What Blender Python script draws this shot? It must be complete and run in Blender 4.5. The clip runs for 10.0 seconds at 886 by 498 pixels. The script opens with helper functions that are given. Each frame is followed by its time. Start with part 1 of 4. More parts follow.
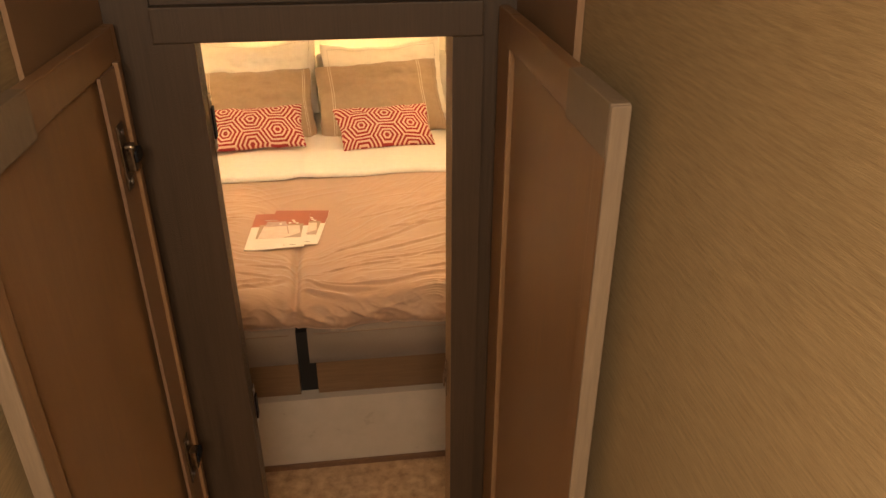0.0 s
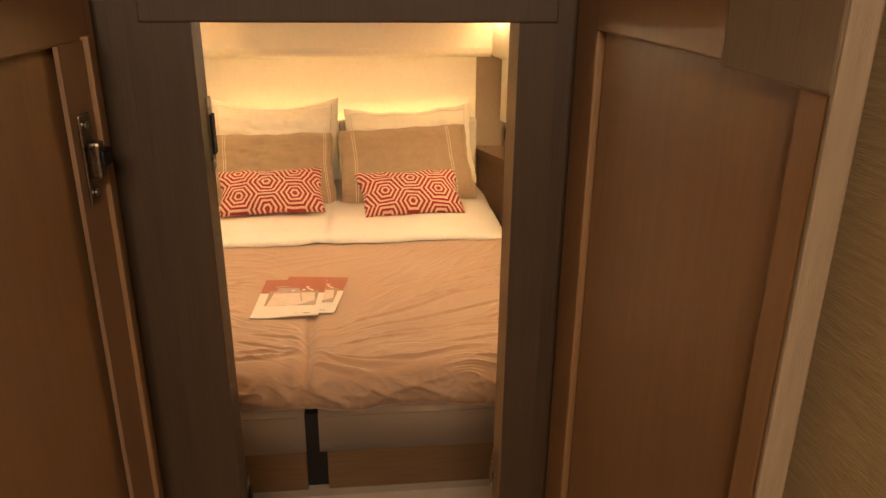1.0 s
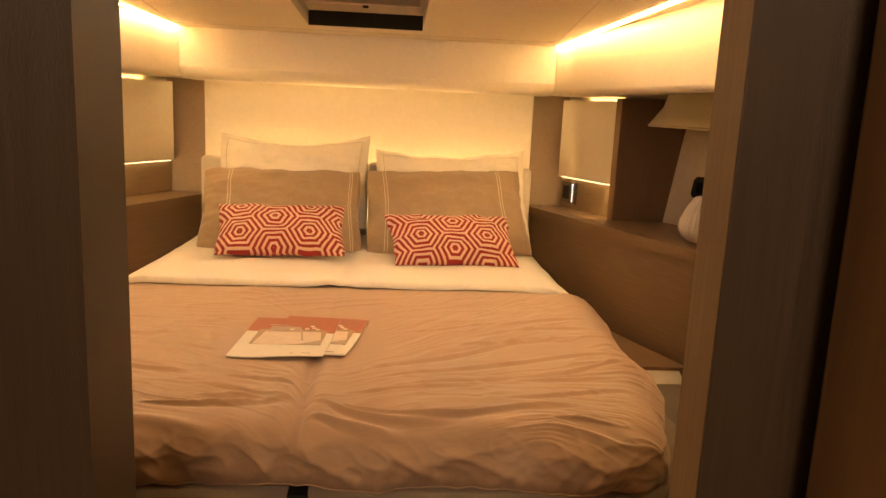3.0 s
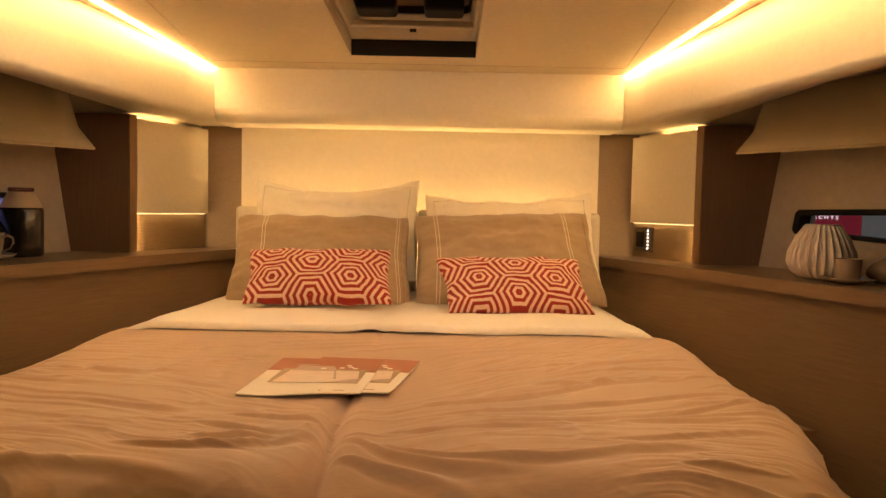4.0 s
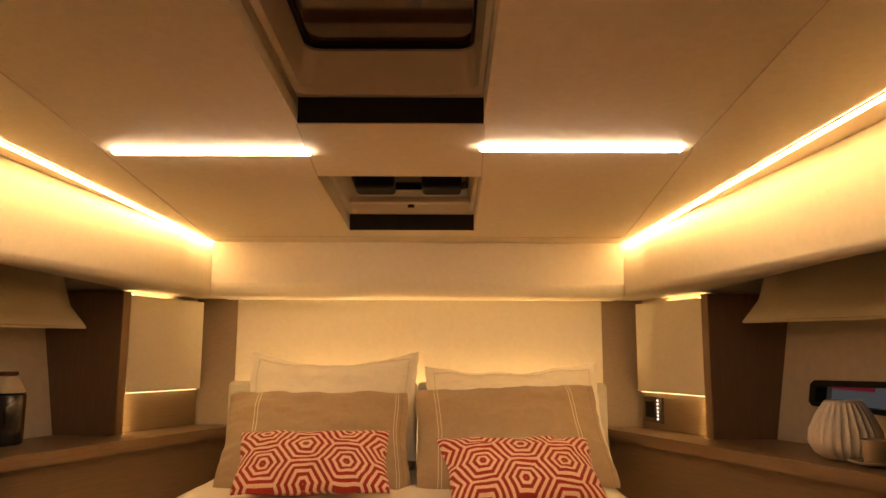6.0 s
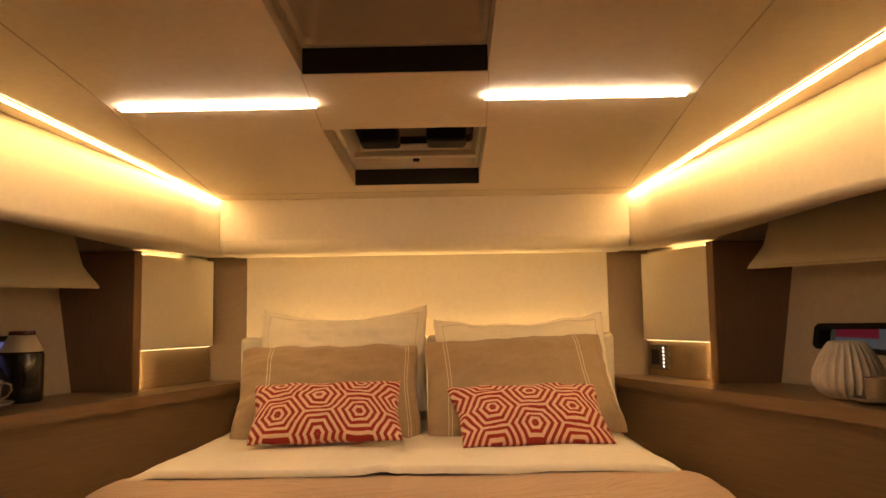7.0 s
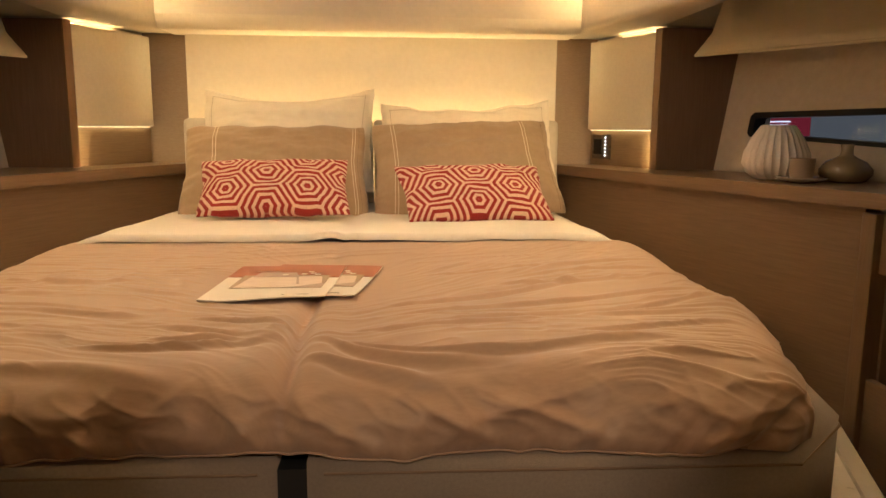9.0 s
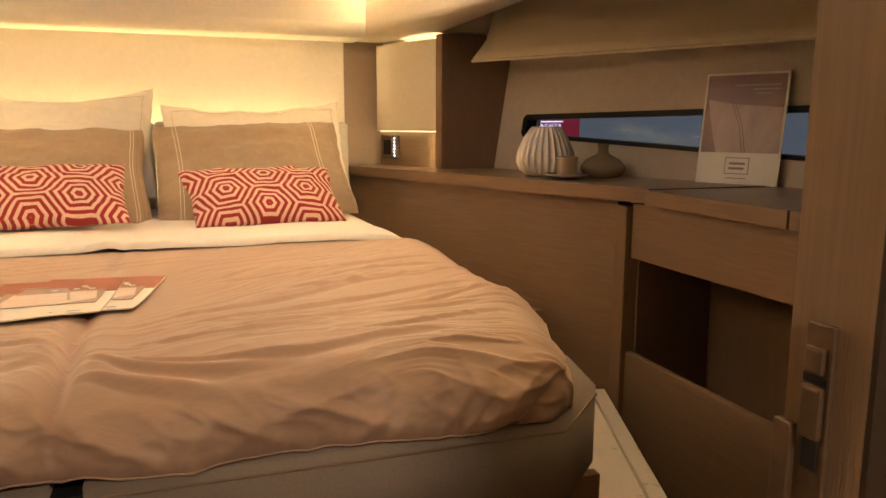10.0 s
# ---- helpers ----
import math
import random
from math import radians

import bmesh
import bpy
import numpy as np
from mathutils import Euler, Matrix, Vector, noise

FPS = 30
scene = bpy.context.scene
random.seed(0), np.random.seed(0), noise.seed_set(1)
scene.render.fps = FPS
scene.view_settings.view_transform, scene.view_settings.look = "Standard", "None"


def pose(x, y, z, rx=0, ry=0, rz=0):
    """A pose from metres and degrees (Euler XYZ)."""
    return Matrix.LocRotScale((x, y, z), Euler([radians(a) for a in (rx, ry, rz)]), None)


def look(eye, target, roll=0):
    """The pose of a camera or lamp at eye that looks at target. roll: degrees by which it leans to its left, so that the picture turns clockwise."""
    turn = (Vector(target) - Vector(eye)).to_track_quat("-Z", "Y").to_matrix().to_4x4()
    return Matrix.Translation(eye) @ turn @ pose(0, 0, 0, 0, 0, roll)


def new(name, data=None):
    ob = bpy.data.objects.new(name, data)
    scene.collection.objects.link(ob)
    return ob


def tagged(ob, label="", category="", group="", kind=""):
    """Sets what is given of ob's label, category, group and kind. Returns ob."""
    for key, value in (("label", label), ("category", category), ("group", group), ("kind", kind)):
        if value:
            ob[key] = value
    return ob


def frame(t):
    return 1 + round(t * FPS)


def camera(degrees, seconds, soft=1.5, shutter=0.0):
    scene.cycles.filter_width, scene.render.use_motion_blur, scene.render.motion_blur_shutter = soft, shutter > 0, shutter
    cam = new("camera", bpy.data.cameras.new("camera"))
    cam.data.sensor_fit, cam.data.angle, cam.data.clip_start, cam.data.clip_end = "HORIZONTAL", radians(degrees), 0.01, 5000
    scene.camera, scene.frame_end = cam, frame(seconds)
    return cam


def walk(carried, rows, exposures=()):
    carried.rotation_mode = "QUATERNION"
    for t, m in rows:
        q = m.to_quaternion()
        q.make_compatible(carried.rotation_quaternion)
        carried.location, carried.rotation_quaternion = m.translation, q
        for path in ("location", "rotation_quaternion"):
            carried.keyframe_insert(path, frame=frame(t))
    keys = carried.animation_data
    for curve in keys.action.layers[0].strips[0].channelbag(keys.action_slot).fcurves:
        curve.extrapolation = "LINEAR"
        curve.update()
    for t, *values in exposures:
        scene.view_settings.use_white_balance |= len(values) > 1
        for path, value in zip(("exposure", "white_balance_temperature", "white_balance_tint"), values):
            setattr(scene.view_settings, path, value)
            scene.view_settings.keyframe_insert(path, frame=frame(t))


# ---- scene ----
cam = camera(62.0, 10.0)
PATH = [
    (0, (0.164, 0.010, 1.926), (0.390, 1.764, 0.993), 0.0),
    (0.5, (0.153, 0.109, 1.843), (0.369, 1.909, 0.998), -0.1),
    (1, (0.136, 0.272, 1.718), (0.333, 2.133, 1.013), 0.5),
    (1.5, (0.127, 0.403, 1.628), (0.324, 2.298, 1.020), 1.6),
    (2, (0.143, 0.554, 1.483), (0.338, 2.478, 0.972), 2.6),
    (3.5, (0.108, 0.973, 1.159), (0.191, 2.954, 0.897), 2.1),
    (4, (0.112, 1.136, 1.042), (0.101, 3.133, 0.932), 1.2),
    (4.2, (0.123, 1.162, 1.019), (0.040, 3.160, 0.938), 0.8),
    (4.5, (0.123, 1.174, 1.017), (-0.019, 3.166, 0.908), 0.2),
    (5, (0.116, 1.186, 1.020), (-0.022, 3.173, 0.842), 0.2),
    (5.5, (0.117, 1.196, 1.082), (0.060, 3.196, 1.081), 0.8),
    (5.7, (0.114, 1.199, 1.133), (0.092, 3.194, 1.265), 0.6),
    (6, (0.110, 1.196, 1.132), (0.095, 3.176, 1.417), 0.3),
    (6.25, (0.108, 1.193, 1.127), (0.095, 3.164, 1.513), -0.0),
    (6.5, (0.105, 1.190, 1.117), (0.096, 3.162, 1.513), -0.4),
    (6.8, (0.105, 1.187, 1.108), (0.097, 3.166, 1.405), -0.6),
    (7, (0.104, 1.180, 1.102), (0.076, 3.172, 1.284), -0.9),
    (7.2, (0.104, 1.167, 1.083), (0.052, 3.167, 1.118), -1.2),
    (7.5, (0.107, 1.173, 1.041), (0.030, 3.158, 0.813), -1.8),
    (8, (0.109, 1.158, 1.019), (0.043, 3.124, 0.655), -0.6),
    (8.2, (0.114, 1.140, 1.018), (0.042, 3.108, 0.665), -0.3),
    (8.5, (0.109, 1.143, 1.007), (0.027, 3.107, 0.640), -0.7),
    (9, (0.096, 1.156, 1.006), (0.212, 3.126, 0.682), 0.4),
    (9.5, (0.094, 1.141, 1.012), (0.561, 3.061, 0.700), 0.6),
    (10, (0.119, 1.121, 1.015), (0.753, 2.989, 0.691), 0.2),
]
walk(cam, [(t, look(eye, target, roll)) for t, eye, target, roll in PATH],
     exposures=[(0, 1.80, 5900, 8), (1.0, 1.68, 6000, 9), (2.0, 1.64, 6150, 9), (3.5, 1.42, 6850, 11), (5.0, 1.26, 6750, 11), (7.0, 1.02, 6600, 9), (8.0, 1.46, 5650, 2), (9.0, 1.55, 5400, 2), (10.0, 1.80, 5250, 3)])

# ---- exposure and world ----
world = bpy.data.worlds.new("world")
scene.world = world
world.use_nodes = True
world.node_tree.nodes["Background"].inputs[0].default_value = (0.30, 0.36, 0.50, 1)
world.node_tree.nodes["Background"].inputs[1].default_value = 0.25


# ---- materials ----
def mat(name):
    m = bpy.data.materials.new(name)
    m.use_nodes = True
    nt = m.node_tree
    return m, nt, nt.nodes["Principled BSDF"]


def node(nt, kind, **inputs):
    n = nt.nodes.new(kind)
    for key, value in inputs.items():
        n.inputs[key].default_value = value
    return n


def textured(name, a, b, scale=(1, 1, 1), size=20.0, rough=0.6, bump=0.15, fine=300.0, stain=0.12, detail=6.0, sheen=0.0, metallic=0.0, fine_scale=None, spec=0.5):
    """A surface between two colours, with a grain, broad blotches and a fine relief, in metres."""
    m, nt, p = mat(name)
    tc = nt.nodes.new("ShaderNodeTexCoord")
    mp = node(nt, "ShaderNodeMapping", Scale=scale)
    nt.links.new(tc.outputs["Object"], mp.inputs[0])
    n1 = node(nt, "ShaderNodeTexNoise", Scale=size, Detail=detail, Roughness=0.6)
    nt.links.new(mp.outputs[0], n1.inputs[0])
    ramp = nt.nodes.new("ShaderNodeValToRGB")
    ramp.color_ramp.elements[0].position, ramp.color_ramp.elements[1].position = 0.3, 0.7
    ramp.color_ramp.elements[0].color, ramp.color_ramp.elements[1].color = (*a, 1), (*b, 1)
    nt.links.new(n1.outputs[0], ramp.inputs[0])
    n2 = node(nt, "ShaderNodeTexNoise", Scale=3.1, Detail=3.0)
    nt.links.new(tc.outputs["Object"], n2.inputs[0])
    mx = nt.nodes.new("ShaderNodeMix")
    mx.data_type, mx.blend_type = "RGBA", "MULTIPLY"
    gray = nt.nodes.new("ShaderNodeMapRange")
    gray.inputs[3].default_value, gray.inputs[4].default_value = 1 - stain, 1 + stain
    nt.links.new(n2.outputs[0], gray.inputs[0])
    mx.inputs[0].default_value = 1.0
    nt.links.new(ramp.outputs[0], mx.inputs[6])
    nt.links.new(gray.outputs[0], mx.inputs[7])
    nt.links.new(mx.outputs[2], p.inputs["Base Color"])
    mp2 = node(nt, "ShaderNodeMapping", Scale=fine_scale or scale)
    nt.links.new(tc.outputs["Object"], mp2.inputs[0])
    n3 = node(nt, "ShaderNodeTexNoise", Scale=fine, Detail=3.0)
    nt.links.new(mp2.outputs[0], n3.inputs[0])
    bm = node(nt, "ShaderNodeBump", Strength=bump, Distance=0.002)
    nt.links.new(n3.outputs[0], bm.inputs["Height"])
    nt.links.new(bm.outputs[0], p.inputs["Normal"])
    rr = nt.nodes.new("ShaderNodeMapRange")
    rr.inputs[3].default_value, rr.inputs[4].default_value = rough - 0.08, min(rough + 0.08, 1)
    nt.links.new(n1.outputs[0], rr.inputs[0])
    nt.links.new(rr.outputs[0], p.inputs["Roughness"])
    p.inputs["Metallic"].default_value = metallic
    p.inputs["Specular IOR Level"].default_value = spec
    if sheen:
        p.inputs["Sheen Weight"].default_value = sheen
    return m


def plain(name, c, rough=0.5, metallic=0.0, spec=0.5, coat=0.0):
    m, nt, p = mat(name)
    p.inputs["Base Color"].default_value = (*c, 1)
    p.inputs["Roughness"].default_value, p.inputs["Metallic"].default_value = rough, metallic
    p.inputs["Specular IOR Level"].default_value, p.inputs["Coat Weight"].default_value = spec, coat
    return m


def glow(name, c, strength):
    m, nt, p = mat(name)
    p.inputs["Base Color"].default_value = (0.02, 0.02, 0.02, 1)
    p.inputs["Specular IOR Level"].default_value = 0.0
    p.inputs["Emission Color"].default_value, p.inputs["Emission Strength"].default_value = (*c, 1), strength
    return m


def hexagons(name, red, pale):
    """Woven cotton with nested hexagons in two colours."""
    m, nt, p = mat(name)
    tc = nt.nodes.new("ShaderNodeTexCoord")
    mp = node(nt, "ShaderNodeMapping", Scale=(1 / 0.137, 1 / 0.124, 1), Location=(0, 0, 0))
    nt.links.new(tc.outputs["UV"], mp.inputs[0])

    def v(op, a, b=None, c=None):
        n = nt.nodes.new("ShaderNodeVectorMath")
        n.operation = op
        for i, s in enumerate((a, b, c)):
            if s is None:
                continue
            if isinstance(s, tuple):
                n.inputs[i].default_value = s
            else:
                nt.links.new(s, n.inputs[i])
        return n.outputs["Value"] if op in ("DOT_PRODUCT", "LENGTH") else n.outputs[0]

    def f(op, a, b=None):
        n = nt.nodes.new("ShaderNodeMath")
        n.operation = op
        for i, s in enumerate((a, b)):
            if s is None:
                continue
            if isinstance(s, (int, float)):
                n.inputs[i].default_value = s
            else:
                nt.links.new(s, n.inputs[i])
        return n.outputs[0]

    # cells 1.732 by 1, flat side up
    q = v("MULTIPLY", mp.outputs[0], (1, 1, 0))
    h = (0.866, 0.5, 0.5)
    lo, hi = tuple(-k for k in h), h
    a = v("WRAP", q, hi, lo)
    b = v("WRAP", v("ADD", q, h), hi, lo)
    a, b = v("MULTIPLY", a, (1, 1, 0)), v("MULTIPLY", b, (1, 1, 0))
    near = f("LESS_THAN", v("LENGTH", a), v("LENGTH", b))
    pick = nt.nodes.new("ShaderNodeMix")
    pick.data_type = "VECTOR"
    nt.links.new(near, pick.inputs[0])
    nt.links.new(b, pick.inputs[4])
    nt.links.new(a, pick.inputs[5])
    g = v("ABSOLUTE", pick.outputs[1])
    sep = nt.nodes.new("ShaderNodeSeparateXYZ")
    nt.links.new(g, sep.inputs[0])
    d = f("MAXIMUM", v("DOT_PRODUCT", g, (0.866, 0.5, 0)), sep.outputs[1])
    ring = f("FRACT", f("ADD", f("MULTIPLY", d, 7.6), 0.985))
    ramp = nt.nodes.new("ShaderNodeValToRGB")
    e = ramp.color_ramp.elements
    e[0].position, e[0].color = 0.0, (*pale, 1)
    e[1].position, e[1].color = 0.06, (*red, 1)
    for pos, col in ((0.52, red), (0.58, pale), (0.97, pale)):
        ramp.color_ramp.elements.new(pos).color = (*col, 1)
    nt.links.new(ring, ramp.inputs[0])
    n = node(nt, "ShaderNodeTexNoise", Scale=260.0, Detail=2.0)
    nt.links.new(tc.outputs["UV"], n.inputs[0])
    var = nt.nodes.new("ShaderNodeMapRange")
    var.inputs[3].default_value, var.inputs[4].default_value = 0.72, 1.28
    nt.links.new(n.outputs[0], var.inputs[0])
    mx = nt.nodes.new("ShaderNodeMix")
    mx.data_type, mx.blend_type = "RGBA", "MULTIPLY"
    mx.inputs[0].default_value = 1.0
    nt.links.new(ramp.outputs[0], mx.inputs[6])
    nt.links.new(var.outputs[0], mx.inputs[7])
    nt.links.new(mx.outputs[2], p.inputs["Base Color"])
    bm = node(nt, "ShaderNodeBump", Strength=0.3, Distance=0.002)
    nt.links.new(n.outputs[0], bm.inputs["Height"])
    nt.links.new(bm.outputs[0], p.inputs["Normal"])
    p.inputs["Roughness"].default_value = 0.9
    p.inputs["Sheen Weight"].default_value = 0.1
    return m


OAK = textured("oak_veneer_level", (0.182, 0.109, 0.054), (0.240, 0.148, 0.076), (1.5, 1.5, 40), 6.0, 0.45, 0.25, 60.0, 0.1)
OAK_UP = textured("oak_veneer_upright", (0.182, 0.109, 0.054), (0.240, 0.148, 0.076), (40, 40, 1.5), 6.0, 0.45, 0.25, 60.0, 0.1)
OAK_TOP = textured("oak_veneer_shelf", (0.19, 0.117, 0.062), (0.24, 0.152, 0.085), (30, 1.2, 30), 5.0, 0.30, 0.06, 40.0, 0.06)
DARK_OAK = textured("dark_oak_panel", (0.160, 0.093, 0.050), (0.205, 0.122, 0.070), (40, 40, 1.5), 6.0, 0.5, 0.2, 60.0, 0.12)
# doorway oak in two tones: shade darkens the fronts' colour, light lifts the reveal's
GREY_OAK_SHADED = textured("grey_oak_frame_shaded", (0.046, 0.029, 0.016), (0.066, 0.043, 0.025), (50, 50, 1.2), 6.0, 0.5, 0.3, 60.0, 0.12)
JAMB_OAK_LIT = textured("warm_oak_jamb_lit", (0.25, 0.155, 0.075), (0.31, 0.20, 0.102), (50, 50, 1.2), 6.0, 0.5, 0.3, 60.0, 0.12)
LEAF_OAK = textured("oak_door_leaf", (0.195, 0.108, 0.047), (0.255, 0.147, 0.067), (14, 14, 1.2), 5.0, 0.42, 0.15, 60.0, 0.15)
# leaf ends in a paler, greyer oak: the light on them is in the colour
LIT_END_OAK = textured("oak_end_lit", (0.165, 0.121, 0.075), (0.22, 0.165, 0.105), (40, 40, 3), 5.0, 0.55, 0.4, 80.0, 0.15)
WEAVE = textured("woven_wall_covering", (0.36, 0.262, 0.175), (0.47, 0.36, 0.25), (2, 2, 24), 40.0, 0.75, 0.35, 90.0, 0.06)
GRASS_VINYL = textured("straw_wall_vinyl", (0.235, 0.168, 0.08), (0.36, 0.27, 0.14), (3, 3, 40), 7.0, 0.55, 0.5, 40.0, 0.12, fine_scale=(2, 2, 30))
CREAM = textured("cream_vinyl", (0.78, 0.70, 0.57), (0.83, 0.75, 0.62), (1, 1, 1), 60.0, 0.55, 0.08, 500.0, 0.03)
# CREAM dimmed for the side soffits; the darker colour tempers the cove's light
SOFFIT = textured("cream_soffit_vinyl_dimmed", (0.60, 0.53, 0.41), (0.65, 0.575, 0.45), (1, 1, 1), 60.0, 0.6, 0.10, 500.0, 0.05)
CEIL = textured("cream_ceiling_vinyl", (0.66, 0.57, 0.43), (0.72, 0.63, 0.49), (1, 1, 1), 50.0, 0.6, 0.08, 500.0, 0.03)
CREAM_DOOR = textured("cream_door_vinyl", (0.70, 0.62, 0.46), (0.76, 0.68, 0.52), (1, 1, 1), 80.0, 0.5, 0.12, 600.0, 0.03)
HULL = textured("hull_lining", (0.46, 0.375, 0.285), (0.52, 0.43, 0.33), (1, 1, 1), 40.0, 0.65, 0.1, 400.0, 0.05)
GRP = textured("white_glass_fibre", (0.54, 0.48, 0.39), (0.60, 0.53, 0.44), (1, 1, 1), 15.0, 0.3, 0.03, 200.0, 0.05)
PAD = textured("pale_leatherette", (0.62, 0.55, 0.45), (0.68, 0.61, 0.50), (1, 1, 1), 40.0, 0.55, 0.2, 350.0, 0.05)
MATTRESS = textured("grey_beige_upholstery", (0.255, 0.195, 0.15), (0.305, 0.237, 0.183), (1, 1, 1), 200.0, 0.9, 0.4, 700.0, 0.05, sheen=0.15)
DUVET = textured("taupe_cotton_satin", (0.455, 0.292, 0.188), (0.505, 0.33, 0.215), (1, 6, 1), 60.0, 0.55, 0.20, 26.0, 0.06, sheen=0.25, fine_scale=(1.0, 1.7, 1))
LINEN = textured("taupe_pillow_cotton", (0.37, 0.258, 0.152), (0.42, 0.298, 0.18), (1, 1, 1), 60.0, 0.7, 0.15, 900.0, 0.05, sheen=0.2)
WHITE = textured("ivory_cotton", (0.81, 0.74, 0.63), (0.86, 0.79, 0.68), (1, 1, 1), 50.0, 0.8, 0.12, 800.0, 0.03, sheen=0.2)
THREAD = plain("pale_thread", (0.75, 0.66, 0.50), 0.8)
DARK_THREAD = plain("brown_thread", (0.27, 0.18, 0.115), 0.8)
HEX = hexagons("red_hexagon_weave", (0.33, 0.022, 0.017), (0.74, 0.49, 0.36))
BLIND = textured("beige_blind_cloth", (0.64, 0.54, 0.35), (0.70, 0.59, 0.39), (2, 2, 30), 20.0, 0.85, 0.3, 500.0, 0.08, sheen=0.2)
CARPET = textured("speckled_floor", (0.25, 0.16, 0.09), (0.52, 0.37, 0.23), (1, 1, 1), 28.0, 0.6, 0.3, 200.0, 0.15)
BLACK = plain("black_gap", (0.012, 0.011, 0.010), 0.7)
BLACK_RUBBER = plain("black_rubber", (0.007, 0.007, 0.009), 0.6, spec=0.2)
STEEL = textured("brushed_steel", (0.42, 0.40, 0.37), (0.55, 0.52, 0.48), (60, 60, 2), 6.0, 0.3, 0.1, 60.0, 0.05, metallic=1.0)
GUNMETAL = textured("dark_worn_metal", (0.13, 0.105, 0.08), (0.27, 0.22, 0.165), (20, 20, 20), 6.0, 0.3, 0.1, 60.0, 0.1, metallic=1.0)
# worn lock metal; its brown paints in the oak it reflects
LOCK_METAL = textured("worn_lock_metal_oak_reflection", (0.15, 0.095, 0.052), (0.21, 0.137, 0.078), (20, 20, 20), 6.0, 0.42, 0.1, 60.0, 0.1, metallic=0.5)
BRONZE = textured("brushed_bronze_panel", (0.25, 0.17, 0.09), (0.34, 0.24, 0.135), (2, 2, 90), 7.0, 0.38, 0.2, 40.0, 0.05, metallic=0.3)
CERAMIC = textured("white_bisque", (0.66, 0.58, 0.50), (0.72, 0.64, 0.55), (1, 1, 1), 40.0, 0.6, 0.1, 300.0, 0.03)
TAUPE_GLAZE = plain("taupe_glaze", (0.24, 0.175, 0.10), 0.12, coat=0.6)
CUP_GLAZE = plain("sand_glaze", (0.36, 0.27, 0.19), 0.35, coat=0.2)
SAUCER_GLAZE = plain("grey_glaze", (0.45, 0.38, 0.30), 0.15, coat=0.5)
FLASK = plain("black_lacquer", (0.010, 0.009, 0.009), 0.22, coat=0.4)
FLASK_TOP = plain("cream_enamel", (0.50, 0.41, 0.29), 0.4)
FLASK_CAP = plain("dark_red_lacquer", (0.07, 0.018, 0.012), 0.25)
PRINT_OLIVE = textured("olive_photo_print", (0.38, 0.27, 0.16), (0.47, 0.34, 0.21), (1, 1, 1), 30.0, 0.4, 0.02, 300.0, 0.1)
PAPER = textured("leaflet_paper", (0.80, 0.74, 0.64), (0.84, 0.78, 0.68), (1, 1, 1), 30.0, 0.45, 0.02, 300.0, 0.03)
PRINT_RED = textured("terracotta_print", (0.38, 0.120, 0.066), (0.44, 0.145, 0.082), (1, 1, 1), 15.0, 0.4, 0.02, 300.0, 0.06)
PRINT_GREY = textured("soft_photo_print", (0.70, 0.56, 0.46), (0.82, 0.69, 0.58), (6, 14, 1), 4.0, 0.4, 0.02, 300.0, 0.1)
PRINT_SHADE = textured("photo_print_shade", (0.44, 0.32, 0.24), (0.54, 0.41, 0.32), (3, 3, 1), 9.0, 0.4, 0.02, 300.0, 0.1)
PRINT_PLUM = textured("plum_photo_print", (0.18, 0.10, 0.085), (0.26, 0.15, 0.125), (1, 1, 3), 7.0, 0.4, 0.02, 300.0, 0.1)
PRINT_INK = plain("grey_ink", (0.26, 0.22, 0.20), 0.5)
PRINT_PINK = textured("pale_photo_print", (0.42, 0.30, 0.25), (0.58, 0.43, 0.37), (4, 4, 1.5), 6.0, 0.4, 0.02, 300.0, 0.08)
SMOKED = plain("smoked_acrylic", (0.055, 0.026, 0.016), 0.12, coat=0.4)
GLASS, _nt, _p = mat("clear_glass")
_p.inputs["Transmission Weight"].default_value, _p.inputs["Roughness"].default_value, _p.inputs["IOR"].default_value = 1.0, 0.0, 1.12
_p.inputs["Base Color"].default_value = (0.75, 0.78, 0.82, 1)
LED = glow("warm_led", (1.0, 0.60, 0.235), 22.0)
LED_SOFT = glow("warm_led_small", (1.0, 0.64, 0.27), 2.2)
LED_NICHE = glow("warm_led_niche", (1.0, 0.64, 0.27), 26.0)
LED_HEAD = glow("warm_led_headboard", (1.0, 0.645, 0.265), 18.5)
BAR_LIGHT = glow("white_led", (1.0, 0.74, 0.50), 20.0)
LED_TOP = glow("warm_led_locker_top", (1.0, 0.62, 0.25), 6.0)
DOT_LIGHT = glow("white_led_dot", (1.0, 0.9, 0.75), 2.5)
SKY_GREY = glow("hall_haze", (0.172, 0.158, 0.155), 0.17)
SIGN_RED = glow("lit_red_sign", (0.20, 0.010, 0.018), 0.26)
SIGN_WHITE = glow("lit_white_letters", (0.9, 0.85, 0.95), 0.5)
SCREEN_BLUE = glow("lit_blue_board", (0.15, 0.13, 0.30), 0.45)
BOARD_WHITE = glow("lit_white_board", (0.60, 0.62, 0.75), 0.5)
NEON = glow("violet_tube", (0.35, 0.28, 1.0), 2.2)


# ---- building tools ----
def finish(name, bm, material, parent=None, label="", smooth=False, bevel=0.0, segments=2):
    if bevel:
        bmesh.ops.bevel(bm, geom=[e for e in bm.edges if e.calc_face_angle(0) > 0.6], offset=bevel, segments=segments, profile=0.6, affect="EDGES", clamp_overlap=True)
    me = bpy.data.meshes.new(name)
    bmesh.ops.recalc_face_normals(bm, faces=bm.faces)
    bm.to_mesh(me)
    bm.free()
    for m in material if isinstance(material, (list, tuple)) else [material]:
        me.materials.append(m)
    if smooth:
        me.polygons.foreach_set("use_smooth", [True] * len(me.polygons))
    ob = new(name, me)
